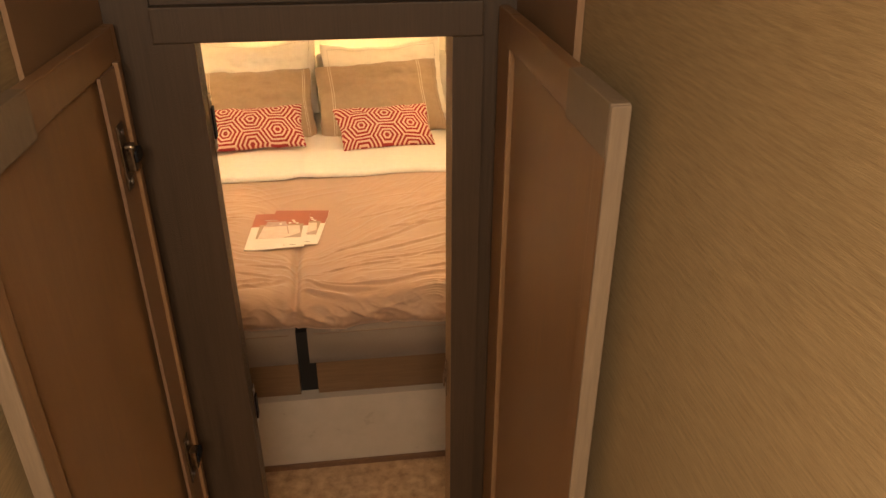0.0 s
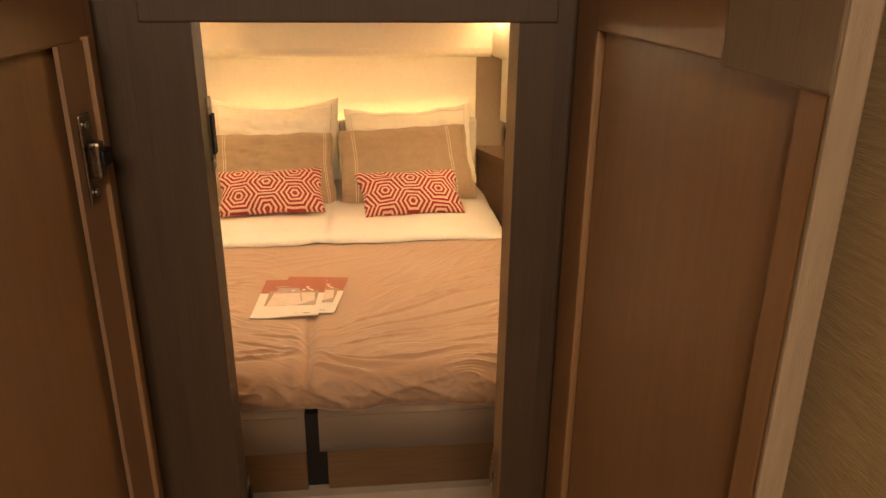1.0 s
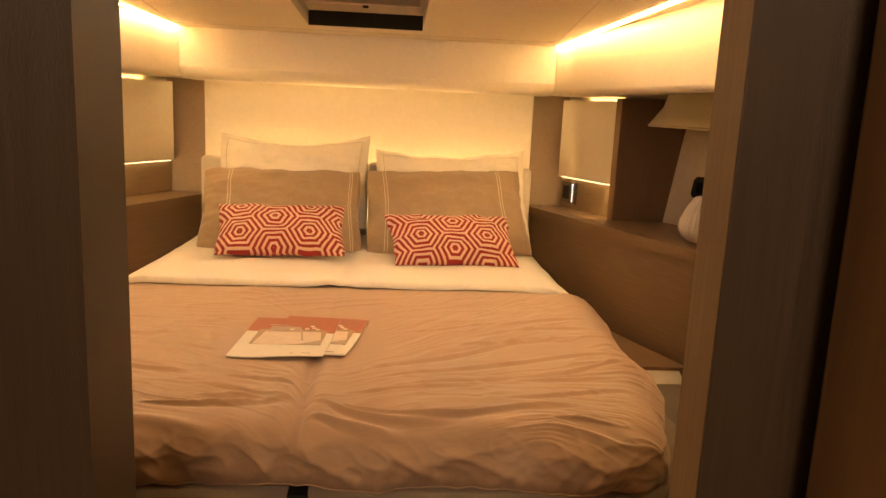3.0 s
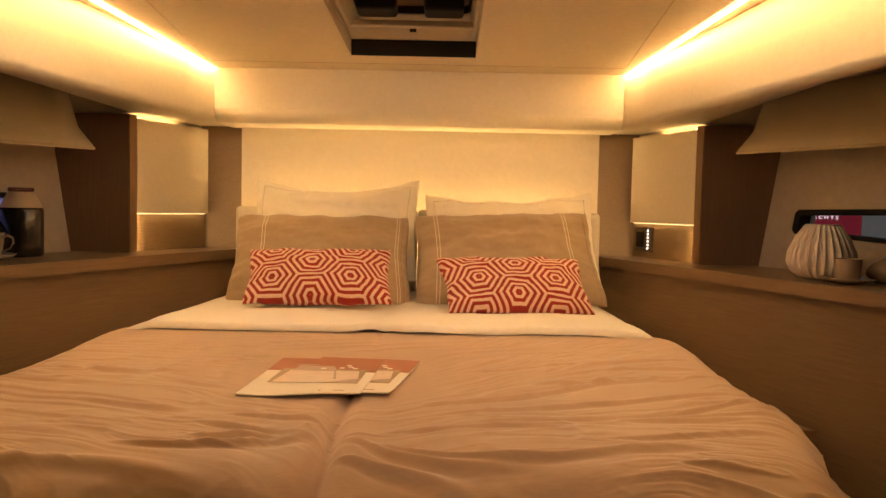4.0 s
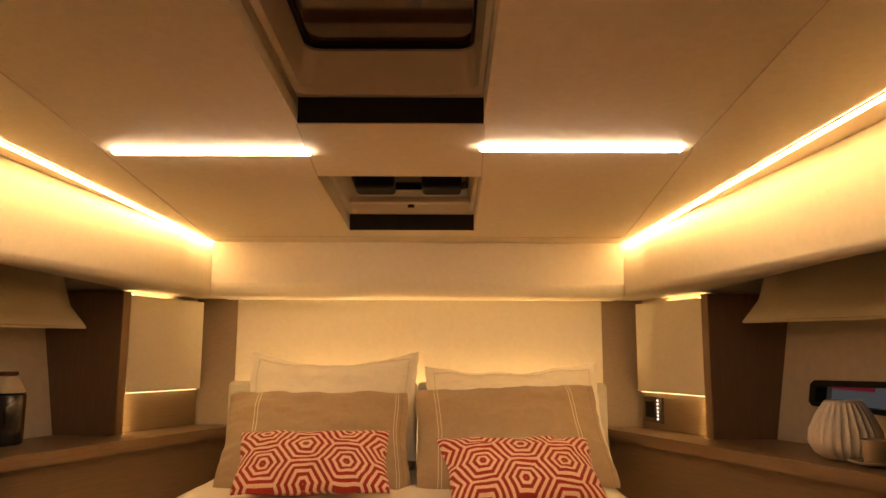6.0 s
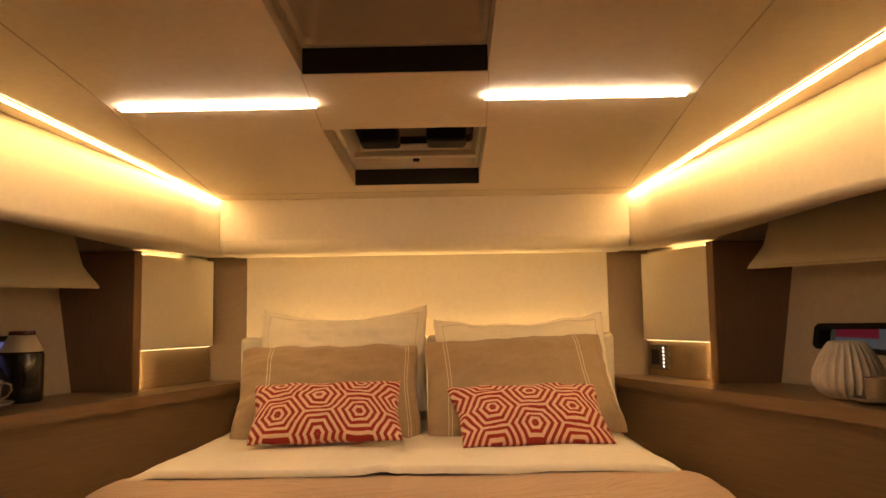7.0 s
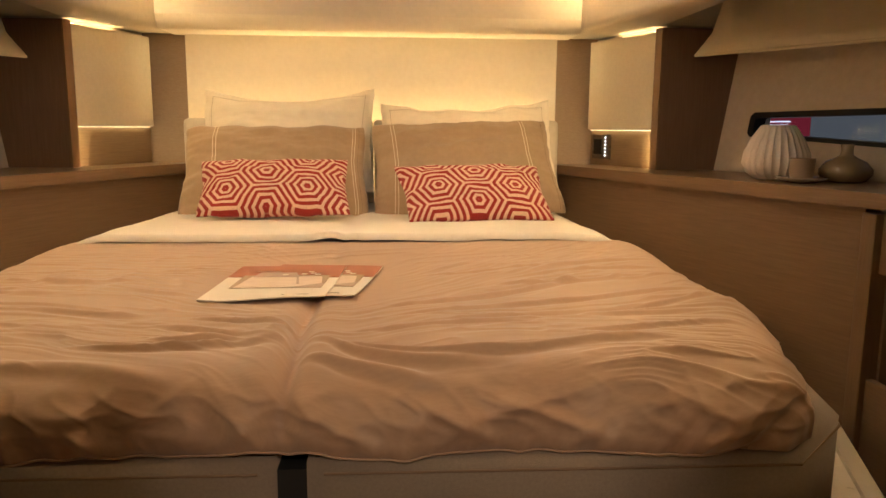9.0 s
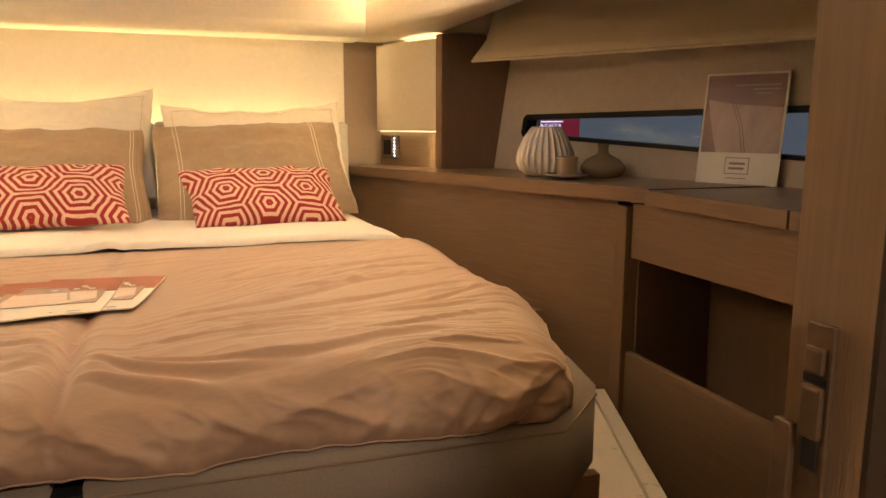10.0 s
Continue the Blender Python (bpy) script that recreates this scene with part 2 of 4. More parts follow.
    if parent:
        ob.parent = parent
        ob.matrix_parent_inverse = parent.matrix_basis.inverted()
    if label:
        tagged(ob, label)
    return ob


def part(name, bm, material, parent, label="", smooth=False, bevel=0.0, segments=2):
    return finish(name, bm, material, parent, label, smooth, bevel, segments)


def empty(name, x, y, z, label="", category="", group=""):
    ob = new(name)
    ob.matrix_basis = pose(x, y, z)
    ob.empty_display_size = 0.05
    return tagged(ob, label, category, group)


def box(x0, x1, y0, y1, z0, z1, bm=None):
    bm = bm or bmesh.new()
    m = Matrix.Translation(((x0 + x1) / 2, (y0 + y1) / 2, (z0 + z1) / 2)) @ Matrix.Diagonal((abs(x1 - x0), abs(y1 - y0), abs(z1 - z0), 1))
    bmesh.ops.create_cube(bm, size=1, matrix=m)
    return bm


def prism(points, z0, z1, bm=None):
    """An upright prism on a plan; z0 and z1 may be functions of x and y."""
    bm = bm or bmesh.new()
    low = [bm.verts.new((x, y, z0(x, y) if callable(z0) else z0)) for x, y in points]
    top = [bm.verts.new((x, y, z1(x, y) if callable(z1) else z1)) for x, y in points]
    n = len(points)
    bm.faces.new(low[::-1])
    bm.faces.new(top)
    for i in range(n):
        bm.faces.new((low[i], low[(i + 1) % n], top[(i + 1) % n], top[i]))
    return bm


def slab(a, b, c, d, thick, bm=None):
    """A plate on four corners in a row round it, thickened against its normal."""
    bm = bm or bmesh.new()
    a, b, c, d = (Vector(p) for p in (a, b, c, d))
    n = (b - a).cross(d - a).normalized() * thick
    front = [bm.verts.new(p) for p in (a, b, c, d)]
    back = [bm.verts.new(p - n) for p in (a, b, c, d)]
    bm.faces.new(front)
    bm.faces.new(back[::-1])
    for i in range(4):
        bm.faces.new((front[i], back[i], back[(i + 1) % 4], front[(i + 1) % 4]))
    return bm


def lathe(profile, steps=48, ribs=0, depth=0.0):
    """A turned body from (radius, height) pairs; ribs pleat it."""
    bm = bmesh.new()
    rings = []
    for r, z in profile:
        ring = []
        for k in range(steps):
            a = 2 * math.pi * k / steps
            rr = r * (1 - depth * abs(math.sin(a * ribs / 2)) ** 0.7) if ribs else r
            ring.append(bm.verts.new((rr * math.cos(a), rr * math.sin(a), z)))
        rings.append(ring)
    for lo, up in zip(rings, rings[1:]):
        for k in range(steps):
            bm.faces.new((lo[k], lo[(k + 1) % steps], up[(k + 1) % steps], up[k]))
    bm.faces.new(rings[0][::-1])
    bm.faces.new(rings[-1])
    return bm


def tube(points, radius, steps=8):
    """A round rod along a line of points."""
    bm = bmesh.new()
    rings = []
    pts = [Vector(p) for p in points]
    for i, p in enumerate(pts):
        way = (pts[min(i + 1, len(pts) - 1)] - pts[max(i - 1, 0)]).normalized()
        side = way.cross(Vector((0, 0, 1)) if abs(way.z) < 0.9 else Vector((0, 1, 0))).normalized()
        up = side.cross(way)
        rings.append([bm.verts.new(p + radius * (math.cos(a) * side + math.sin(a) * up)) for a in (2 * math.pi * k / steps for k in range(steps))])
    for lo, up in zip(rings, rings[1:]):
        for k in range(steps):
            bm.faces.new((lo[k], lo[(k + 1) % steps], up[(k + 1) % steps], up[k]))
    bm.faces.new(rings[0][::-1])
    bm.faces.new(rings[-1])
    return bm


def moved(bm, m):
    bmesh.ops.transform(bm, matrix=m, verts=bm.verts)
    return bm


def mirrored(points, s):
    return [(s * x, y) for x, y in points]

# ---- plan of the cabin ----
SHELF = 0.87
FRONT_A, FRONT_B = (0.69, 3.97), (1.172, 2.66)  # the shelf's front edge
HULL_A, HULL_B = (1.155, 3.64), (1.7975, 2.05)  # the hull at the shelf's height
LEAN = 0.155  # the hull's lean, outward for each metre up


def hull_x(y, z):
    if y >= HULL_B[1]:
        x = HULL_A[0] + (HULL_A[1] - y) * (HULL_B[0] - HULL_A[0]) / (HULL_A[1] - HULL_B[1])
    else:
        x = HULL_B[0] + (HULL_B[1] - y) * 0.04
    return x + LEAN * (z - SHELF)


def ceiling_z(y):
    """The headliner rises towards the door."""
    return 1.53 + 0.05 * (3.80 - y)


def strip_x(y):
    return 0.737 + 0.112 * (3.80 - y)


def structure(ob, label, category):
    return tagged(ob, label, category, kind="structure")


# floors
structure(finish("floor", box(-1.95, 1.95, 1.30, 4.2, -0.06, 0.0), CARPET), "speckled brown cabin floor", "floor")
structure(finish("floor_corridor", box(-0.9, 1.1, -1.6, 1.298, -0.06, 0.0), CARPET), "speckled brown passage floor", "floor")

# head wall: woven strips beside a cream panel
structure(finish("wall_head", box(-1.16, 1.16, 4.02, 4.1, 0, 1.75), WEAVE), "woven beige wall behind the bed head", "wall")
structure(finish("head_panel", box(-0.69, 0.69, 3.995, 4.018, 0.72, 1.345), CREAM, bevel=0.003), "smooth cream panel above the bed head", "wall panel")

# ceiling with two hatch openings
HATCH_A, HATCH_B = (-0.193, 0.179, 2.055, 2.619), (-0.218, 0.193, 2.982, 3.605)


def ceiling_plate():
    bm = bmesh.new()
    a, b = HATCH_A, HATCH_B
    strips = [(-1.95, b[0], 1.39, 3.82), (b[1], 1.95, 1.39, 3.82), (b[0], b[1], b[3], 3.82), (b[0], b[1], a[3], b[2]),
              (b[0], a[0], a[2], a[3]), (a[1], b[1], a[2], a[3]), (b[0], b[1], 1.39, a[2])]
    for x0, x1, y0, y1 in strips:
        prism([(x0, y0), (x1, y0), (x1, y1), (x0, y1)], lambda x, y: ceiling_z(y), lambda x, y: ceiling_z(y) + 0.03, bm)
    return bm


structure(finish("ceiling", ceiling_plate(), CEIL), "smooth cream vinyl headliner with hatch openings", "ceiling")

# soffits round the cabin: a face under the light cove and a level underside
def soffit_head(r=0.045, n=8):
    """A box whose lower front edge is well rounded."""
    prof = [(3.80, 1.62), (3.80, 1.338 + r)]
    prof += [(3.80 + r - r * math.cos(math.pi / 2 * k / n), 1.338 + r - r * math.sin(math.pi / 2 * k / n)) for k in range(1, n + 1)]
    prof += [(4.016, 1.338), (4.016, 1.62)]
    bm = bmesh.new()
    ends = [[bm.verts.new((x, y, z)) for y, z in prof] for x in (-0.733, 0.733)]
    for k in range(len(prof)):
        j = (k + 1) % len(prof)
        f = bm.faces.new((ends[0][k], ends[0][j], ends[1][j], ends[1][k]))
        f.smooth = 1 <= k <= n
    bm.faces.new(ends[0][::-1]), bm.faces.new(ends[1])
    return bm


structure(finish("soffit_head", soffit_head(), CREAM), "cream soffit with a rounded lower edge above the bed head", "soffit")


def soffit_x(y):
    return min(0.735 + 0.185 * max(0.0, 3.78 - y), 0.955)


def soffit(s):
    """An upright face that follows the hull, a recess above it beside the ceiling, and a level underside."""
    bm = bmesh.new()
    ys = [4.016, 3.80, 3.70, 3.635, 3.625] + [3.60 - 0.1 * k for k in range(22)] + [1.39]
    rows = []
    for y in ys:
        x = soffit_x(y)
        top = ceiling_z(y)
        outer, rise = (0.955, 1.44) if y < 3.63 else (1.90, 1.343)
        pts = [(max(strip_x(y) + 0.010, x + 0.001), top - 0.0015), (x, min(1.53, top - 0.002)), (x, 1.366), (x, 1.360), (x + 0.0015, 1.354), (x + 0.005, 1.348), (x + 0.010, 1.3445), (x + 0.017, 1.342), (x + 0.024, 1.342), (max(outer, x + 0.03), 1.342), (max(outer, x + 0.03), rise), (1.95, rise), (1.95, top - 0.0015)]
        rows.append([bm.verts.new((s * px, y, pz)) for px, pz in pts])
    for a, b in zip(rows, rows[1:]):
        for k in range(13):
            bm.faces.new((a[k], a[(k + 1) % 13], b[(k + 1) % 13], b[k]))
    bm.faces.new(rows[0])
    bm.faces.new(rows[-1][::-1])
    for e in bm.edges:
        if len(e.link_faces) == 2 and e.calc_face_angle() > 0.6:
            e.smooth = False
    return bm


for s, side in ((-1, "port"), (1, "starboard")):
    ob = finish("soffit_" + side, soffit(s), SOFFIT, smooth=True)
    structure(ob, "cream side soffit below a lit cove", "soffit")
    # hull lining with a window opening
    bm = bmesh.new()
    ys = [4.06, 3.50, 2.60, 2.05, 1.39]
    def hole(y):
        return (0.985 - (3.5 - y) * 0.055, 1.062 + (3.5 - y) * 0.014)
    grid = []
    for y in ys:
        b, t = hole(y)
        grid.append([Vector((s * hull_x(y, z), y, z)) for z in (0.0, b, t, 1.62)])
    for i in range(len(ys) - 1):
        for k in range(3):
            if k == 1 and 1 <= i <= 2:
                continue
            a, b, c, d = grid[i][k], grid[i + 1][k], grid[i + 1][k + 1], grid[i][k + 1]
            out = Vector((s * 0.05, 0, 0))
            f = [bm.verts.new(p) for p in (a, b, c, d)]
            g = [bm.verts.new(p + out) for p in (a, b, c, d)]
            bm.faces.new(f), bm.faces.new(g[::-1])
            for j in range(4):
                bm.faces.new((f[j], g[j], g[(j + 1) % 4], f[(j + 1) % 4]))
    bmesh.ops.remove_doubles(bm, verts=bm.verts, dist=0.0005)
    structure(finish("wall_hull_" + side, bm, HULL), "plain beige hull lining beside the shelf", "wall")
    # window: black frame and pane
    win = empty("window_" + side, s * hull_x(2.8, 1.0), 2.8, 1.0)
    tagged(win, "long narrow tapering hull window with black rubber frame", "window", kind="structure")
    bm = bmesh.new()
    def ring(y, z, off):
        return Vector((s * (hull_x(y, z) - off), y, z))
    b0, t0 = hole(3.5)
    b1, t1 = hole(2.05)
    cy = [(3.515, b0 + 0.012), (3.515, t0 - 0.012), (3.503, t0), (2.05, t1), (2.05, b1), (3.503, b0)]
    ci = [(3.495, b0 + 0.020), (3.495, t0 - 0.022), (3.488, t0 - 0.018), (2.07, t1 - 0.018), (2.07, b1 + 0.012), (3.488, b0 + 0.012)]
    o = [bm.verts.new(ring(y, z, 0.006)) for y, z in cy]
    n = [bm.verts.new(ring(y, z, 0.006)) for y, z in ci]
    o2 = [bm.verts.new(ring(y, z, -0.02)) for y, z in cy]
    n2 = [bm.verts.new(ring(y, z, -0.03)) for y, z in ci]
    for k in range(6):
        j = (k + 1) % 6
        bm.faces.new((o[k], o[j], n[j], n[k])), bm.faces.new((o[k], o2[k], o2[j], o[j]))
        bm.faces.new((n[k], n[j], n2[j], n2[k])), bm.faces.new((o2[k], n2[k], n2[j], o2[j]))
    part("window_frame", bm, BLACK_RUBBER, win)
    bm = bmesh.new()
    near = [bm.verts.new(ring(y, z, -0.024)) for y, z in ci]
    far = [bm.verts.new(ring(y, z, -0.029)) for y, z in ci]
    bm.faces.new(near), bm.faces.new(far[::-1])
    for k in range(6):
        bm.faces.new((near[k], far[k], far[(k + 1) % 6], near[(k + 1) % 6]))
    pane = part("pane", bm, GLASS, win)
    pane.visible_shadow = False

# wall with the cabin doorway
bm = box(-1.95, -0.160, 1.335, 1.39, 0, 2.2)
box(0.406, 1.95, 1.335, 1.39, 0, 2.2, bm)
box(-0.160, 0.406, 1.347, 1.39, 1.652, 2.2, bm)
structure(finish("wall_door", bm, GREY_OAK_SHADED), "grey-brown oak wall with the cabin doorway", "wall")

# ---- passage ----
structure(finish("wall_passage_port", box(-0.30, -0.245, -1.6, 1.333, 0, 2.2), GRASS_VINYL), "straw-coloured vinyl passage wall", "wall")
structure(finish("wall_passage_starboard", box(0.478, 0.53, -1.6, 1.333, 0, 2.2), GRASS_VINYL), "straw-coloured vinyl passage wall", "wall")
structure(finish("ceiling_passage", box(-0.30, 0.53, -1.6, 1.333, 2.2, 2.25), CEIL), "cream passage ceiling", "ceiling")
structure(finish("wall_passage_end", box(-0.9, 1.1, -1.65, -1.602, 0, 2.25), CREAM), "plain cream wall closing the passage", "wall")
for nm, x0, x1 in (("header_port", -0.243, -0.236), ("header_starboard", 0.466, 0.476)):
    structure(finish(nm, box(x0, x1, 0.98, 1.333, 1.60, 2.198), OAK_UP), "brown oak panel above the door leaf", "wall panel")

# ---- door frame ----
door = empty("door_1", 0.126, 1.33, 0)
tagged(door, "grey oak frame of the open cabin doorway", "door frame", kind="structure")
part("jamb", prism([(-0.158, 1.315), (-0.091, 1.315), (-0.1025, 1.43), (-0.158, 1.43)], 0, 1.6518), GREY_OAK_SHADED, door, bevel=0.001)
part("jamb", box(0.3492, 0.404, 1.312, 1.3145, 0, 1.6518), GREY_OAK_SHADED, door)
# the reveal's paler oak carries the light that falls on it
part("reveal", prism([(0.349, 1.3147), (0.404, 1.3147), (0.404, 1.346), (0.342, 1.346)], 0, 1.6518), JAMB_OAK_LIT, door)
part("head_jamb", box(-0.158, 0.404, 1.314, 1.345, 1.652, 1.712), GREY_OAK_SHADED, door, bevel=0.003)


def strike(z, x, s):
    bm = box(x, x + s * 0.003, 1.393, 1.421, z - 0.055, z + 0.055)
    p = part("strike_plate", bm, GUNMETAL, door, "brushed steel strike plate", bevel=0.001)
    part("keep", box(x + s * 0.003, x + s * 0.007, 1.397, 1.417, z - 0.03, z + 0.03), BLACK_RUBBER, p)
    for dz in (-0.043, 0.043):
        part("screw", moved(lathe([(0.0045, 0), (0.0045, 0.0015), (0.003, 0.002)], 12), pose(x + s * 0.003, 1.407, z + dz, 0, 90 * s, 0)), STEEL, p)


strike(1.485, -0.0995, 1)
strike(0.80, -0.0995, 1)
lock = part("lock_plate", box(0.3400, 0.3428, 1.3235, 1.3365, 0.850, 0.943), LOCK_METAL, door, "worn metal lock plate on the jamb", bevel=0.001)
part("slot", box(0.3392, 0.3399, 1.3245, 1.3355, 0.9195, 0.9225), BLACK, lock)
part("upper_tongue", box(0.3372, 0.3399, 1.3255, 1.3345, 0.9235, 0.934), LOCK_METAL, lock, bevel=0.002)
part("tongue", box(0.3365, 0.3399, 1.3245, 1.3345, 0.898, 0.919), LOCK_METAL, lock, "worn metal tongue", bevel=0.002)
part("keyhole", box(0.3392, 0.3399, 1.3265, 1.3335, 0.885, 0.8965), BLACK, lock)
part("guard", box(0.3360, 0.3399, 1.3366, 1.3458, 0.866, 0.901), LOCK_METAL, lock, bevel=0.001)


def leaf(name, x, y, s, length, swing, cap, label, top=1.69, hinge=0.03):
    """A framed door leaf folded back along the passage wall. Its hinge stands at x, y; its back lies to the side s."""
    ob = empty(name, x, y, 0.02, label, "door", "door leaves of the passage")
    m = pose(x, y, 0, 0, 0, swing)
    b, w = s * 0.021, 0.042
    def piece(n, x0, x1, y0, y1, z0, z1, material, note="", bevel=0.003):
        part(n, moved(box(x0, x1, -y1, -y0, z0, z1), m), material, ob, note, bevel=bevel)
    piece("stile", 0, b, length - w, length - 0.006, 0.02, top, LEAF_OAK, "", 0.004)
    piece("end_face", -s * 0.001, b, length - 0.006, length, 0.02, top, LIT_END_OAK, "oak edge toned pale for the light on it", 0.002)
    piece("stile", s * 0.002, b, 0, hinge, 0.02, top, LEAF_OAK, "", 0.004)
    piece("top_rail", s * 0.001, b, hinge, length - w, top - 0.056, top, LEAF_OAK)
    piece("bottom_rail", s * 0.001, b, hinge, length - w, 0.02, 0.12, LEAF_OAK)
    piece("panel", s * 0.010, b - s * 0.004, hinge + 0.012, length - w, 0.12, top - 0.056, LEAF_OAK, "", 0)
    # black strip painted for the shade between stile and panel
    piece("shadow_gap", s * 0.016, b - s * 0.004, hinge, hinge + 0.012, 0.12, top - 0.056, BLACK, "", 0)
    piece("rail_end", -s * 0.002, b, length - cap, length - 0.002, top - 0.060, top + 0.002, LIT_END_OAK, "oak rail end toned pale for the light on it")
    return ob


right_leaf = leaf("door_leaf", 0.427, 1.308, 1, 0.60, 0, 0.155, "framed oak door leaf folded back against the wall", 1.706, 0.095)
left_leaf = leaf("door_leaf", -0.210, 1.308, -1, 0.615, 0, 0.215, "framed oak door leaf with two steel latches")
part("channel", box(-0.2065, -0.212, 1.165, 1.245, 0.03, 1.635), DARK_OAK, left_leaf, "dark recessed latch channel")
part("edge_strip", box(-0.200, -0.210, 1.246, 1.262, 0.03, 1.64), LEAF_OAK, left_leaf, bevel=0.002)
for z in (1.498, 0.845):
    plate = part("latch_plate", box(-0.206, -0.203, 1.184, 1.218, z - 0.055, z + 0.055), GUNMETAL, left_leaf, "worn steel latch plate", bevel=0.002)
    part("latch_body", box(-0.203, -0.188, 1.190, 1.212, z - 0.024, z + 0.022), GUNMETAL, plate, bevel=0.004)
    part("latch_tongue", box(-0.199, -0.184, 1.194, 1.228, z - 0.010, z + 0.010), BLACK_RUBBER, plate, bevel=0.003)
    for dz in (-0.042, 0.042):
        part("screw", moved(lathe([(0.005, 0), (0.005, 0.0015), (0.003, 0.002)], 12), pose(-0.202, 1.2, z + dz, 0, 90, 0)), STEEL, plate)

# ---- light coves and ceiling lamps ----
for s in (-1, 1):
    cove = empty("cove_light", s * 0.83, 2.7, 1.57, "warm glowing light strip along the ceiling edge", "light strip", "cove lights")
    def band(o0, o1, drop):
        ends = [(s * (strip_x(y) + o), y) for o, y in ((o0, 3.795), (o1, 3.795), (o1, 1.60), (o0, 1.60))]
        return prism(ends, lambda x, y: ceiling_z(y) - drop, lambda x, y: ceiling_z(y) - 0.0018)
    part("diffuser", band(-0.010, 0.008, 0.0045), LED, cove)
    part("channel", band(-0.013, -0.0105, 0.0055), CEIL, cove)
for x0, x1, y in ((-0.637, -0.199, 2.785), (0.178, 0.616, 2.753)):
    lamp = empty("ceiling_light", (x0 + x1) / 2, y, 1.575, "slim white linear ceiling light", "ceiling light", "ceiling lights")
    part("diffuser", box(x0, x1, y - 0.012, y + 0.012, ceiling_z(y) - 0.009, ceiling_z(y) - 0.0015), BAR_LIGHT, lamp, bevel=0.002)
# seams of the headliner
seam = empty("headliner_seam", 0, 3, 1.5395, "thin shadow joints between headliner panels", "trim")
seam["kind"] = "structure"
for a, b in (((0.645, 2.77), (0.712, 3.70)), ((-0.665, 2.80), (-0.722, 3.70)), ((0.181, 2.62), (0.191, 2.98)), ((-0.196, 2.62), (-0.216, 2.98)), ((-0.71, 3.70), (0.705, 3.70)), ((0.179, 1.6), (0.179, 2.055)), ((0.61, 1.6), (0.64, 2.77)), ((-0.62, 1.6), (-0.66, 2.80))):
    va, vb = Vector((*a, ceiling_z(a[1]) - 0.0008)), Vector((*b, ceiling_z(b[1]) - 0.0008))
    side = (vb - va).cross(Vector((0, 0, 1))).normalized() * 0.0014
    part("joint", slab(va - side, va + side, vb + side, vb - side, 0.001), PRINT_SHADE, seam)


def round_rect(x0, x1, y0, y1, r, n=6):
    pts = []
    for cx, cy, a0 in ((x1 - r, y1 - r, 0), (x0 + r, y1 - r, 90), (x0 + r, y0 + r, 180), (x1 - r, y0 + r, 270)):
        pts += [(cx + r * math.cos(radians(a0 + 90 * k / n)), cy + r * math.sin(radians(a0 + 90 * k / n))) for k in range(n + 1)]
    return pts


def funnel(rings):
    """A closed-off strip through rings of equal length, each a list of points and a height."""
    bm = bmesh.new()
    vs = [[bm.verts.new((x, y, z)) for x, y in pts] for pts, z in rings]
    for a, b in zip(vs, vs[1:]):
        for k in range(len(a)):
            bm.faces.new((a[k], a[(k + 1) % len(a)], b[(k + 1) % len(a)], b[k]))
    return bm


def hatch(x0, x1, y0, y1, label, blind):
    z = ceiling_z(y1)
    ob = empty("deck_hatch", (x0 + x1) / 2, (y0 + y1) / 2, z, label, "hatch", "deck hatches")
    slope = Matrix.Identity(4)
    slope[2][1], slope[2][3] = -0.05, 0.05 * y1

    def part(name, bm, *rest, **more):
        return finish(name, moved(bm, slope), *rest, **more)

    for b in ((x0 - 0.012, x0, y0 - 0.012, y1 + 0.012), (x1, x1 + 0.012, y0 - 0.012, y1 + 0.012)):
        part("trunk_side", box(*b, z + 0.031, z + 0.055), GRP, ob)
    # black end plates stand in for the shade at the trunk's ends
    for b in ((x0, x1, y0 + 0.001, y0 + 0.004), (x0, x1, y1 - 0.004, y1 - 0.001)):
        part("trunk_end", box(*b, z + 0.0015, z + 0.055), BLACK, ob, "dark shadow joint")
    a = round_rect(x0 - 0.012, x1 + 0.012, y0 - 0.012, y1 + 0.012, 0.012)
    b = round_rect(x0 + 0.004, x1 - 0.004, y0 + 0.014, y1 - 0.028, 0.02)
    c = round_rect(x0 + 0.012, x1 - 0.012, y0 + 0.022, y1 - 0.036, 0.025)
    d = round_rect(x0 + 0.030, x1 - 0.022, y0 + 0.045, y1 - 0.085, 0.03)
    e = round_rect(x0 + 0.036, x1 - 0.028, y0 + 0.051, y1 - 0.091, 0.03)
    part("frame", funnel([(a, z + 0.056), (b, z + 0.050), (c, z + 0.058), (d, z + 0.112), (d, z + 0.118)]), GRP, ob, "white moulded hatch frame", smooth=False)
    part("seal", funnel([(d, z + 0.117), (e, z + 0.114), (e, z + 0.13)]), BLACK_RUBBER, ob)
    part("lid", prism(e, z + 0.126, z + 0.14), SMOKED, ob, "smoked brown acrylic lid")
    if blind:
        part("blind_rail", box(x0 + 0.01, x1 - 0.01, y1 - 0.135, y1 - 0.105, z + 0.060, z + 0.080), GRP, ob, bevel=0.005)
        for xa in (x0 + 0.045, x1 - 0.165):
            part("hinge_arm", box(xa, xa + 0.12, y1 - 0.27, y1 - 0.18, z + 0.070, z + 0.118), BLACK_RUBBER, ob, bevel=0.014, segments=3)
        part("catch", box(-0.02, 0.0, y1 - 0.112, y1 - 0.098, z + 0.052, z + 0.062), BLACK, ob, bevel=0.002)
    return ob


hatch(*HATCH_A, "deck hatch with smoked lid in a white frame", False)
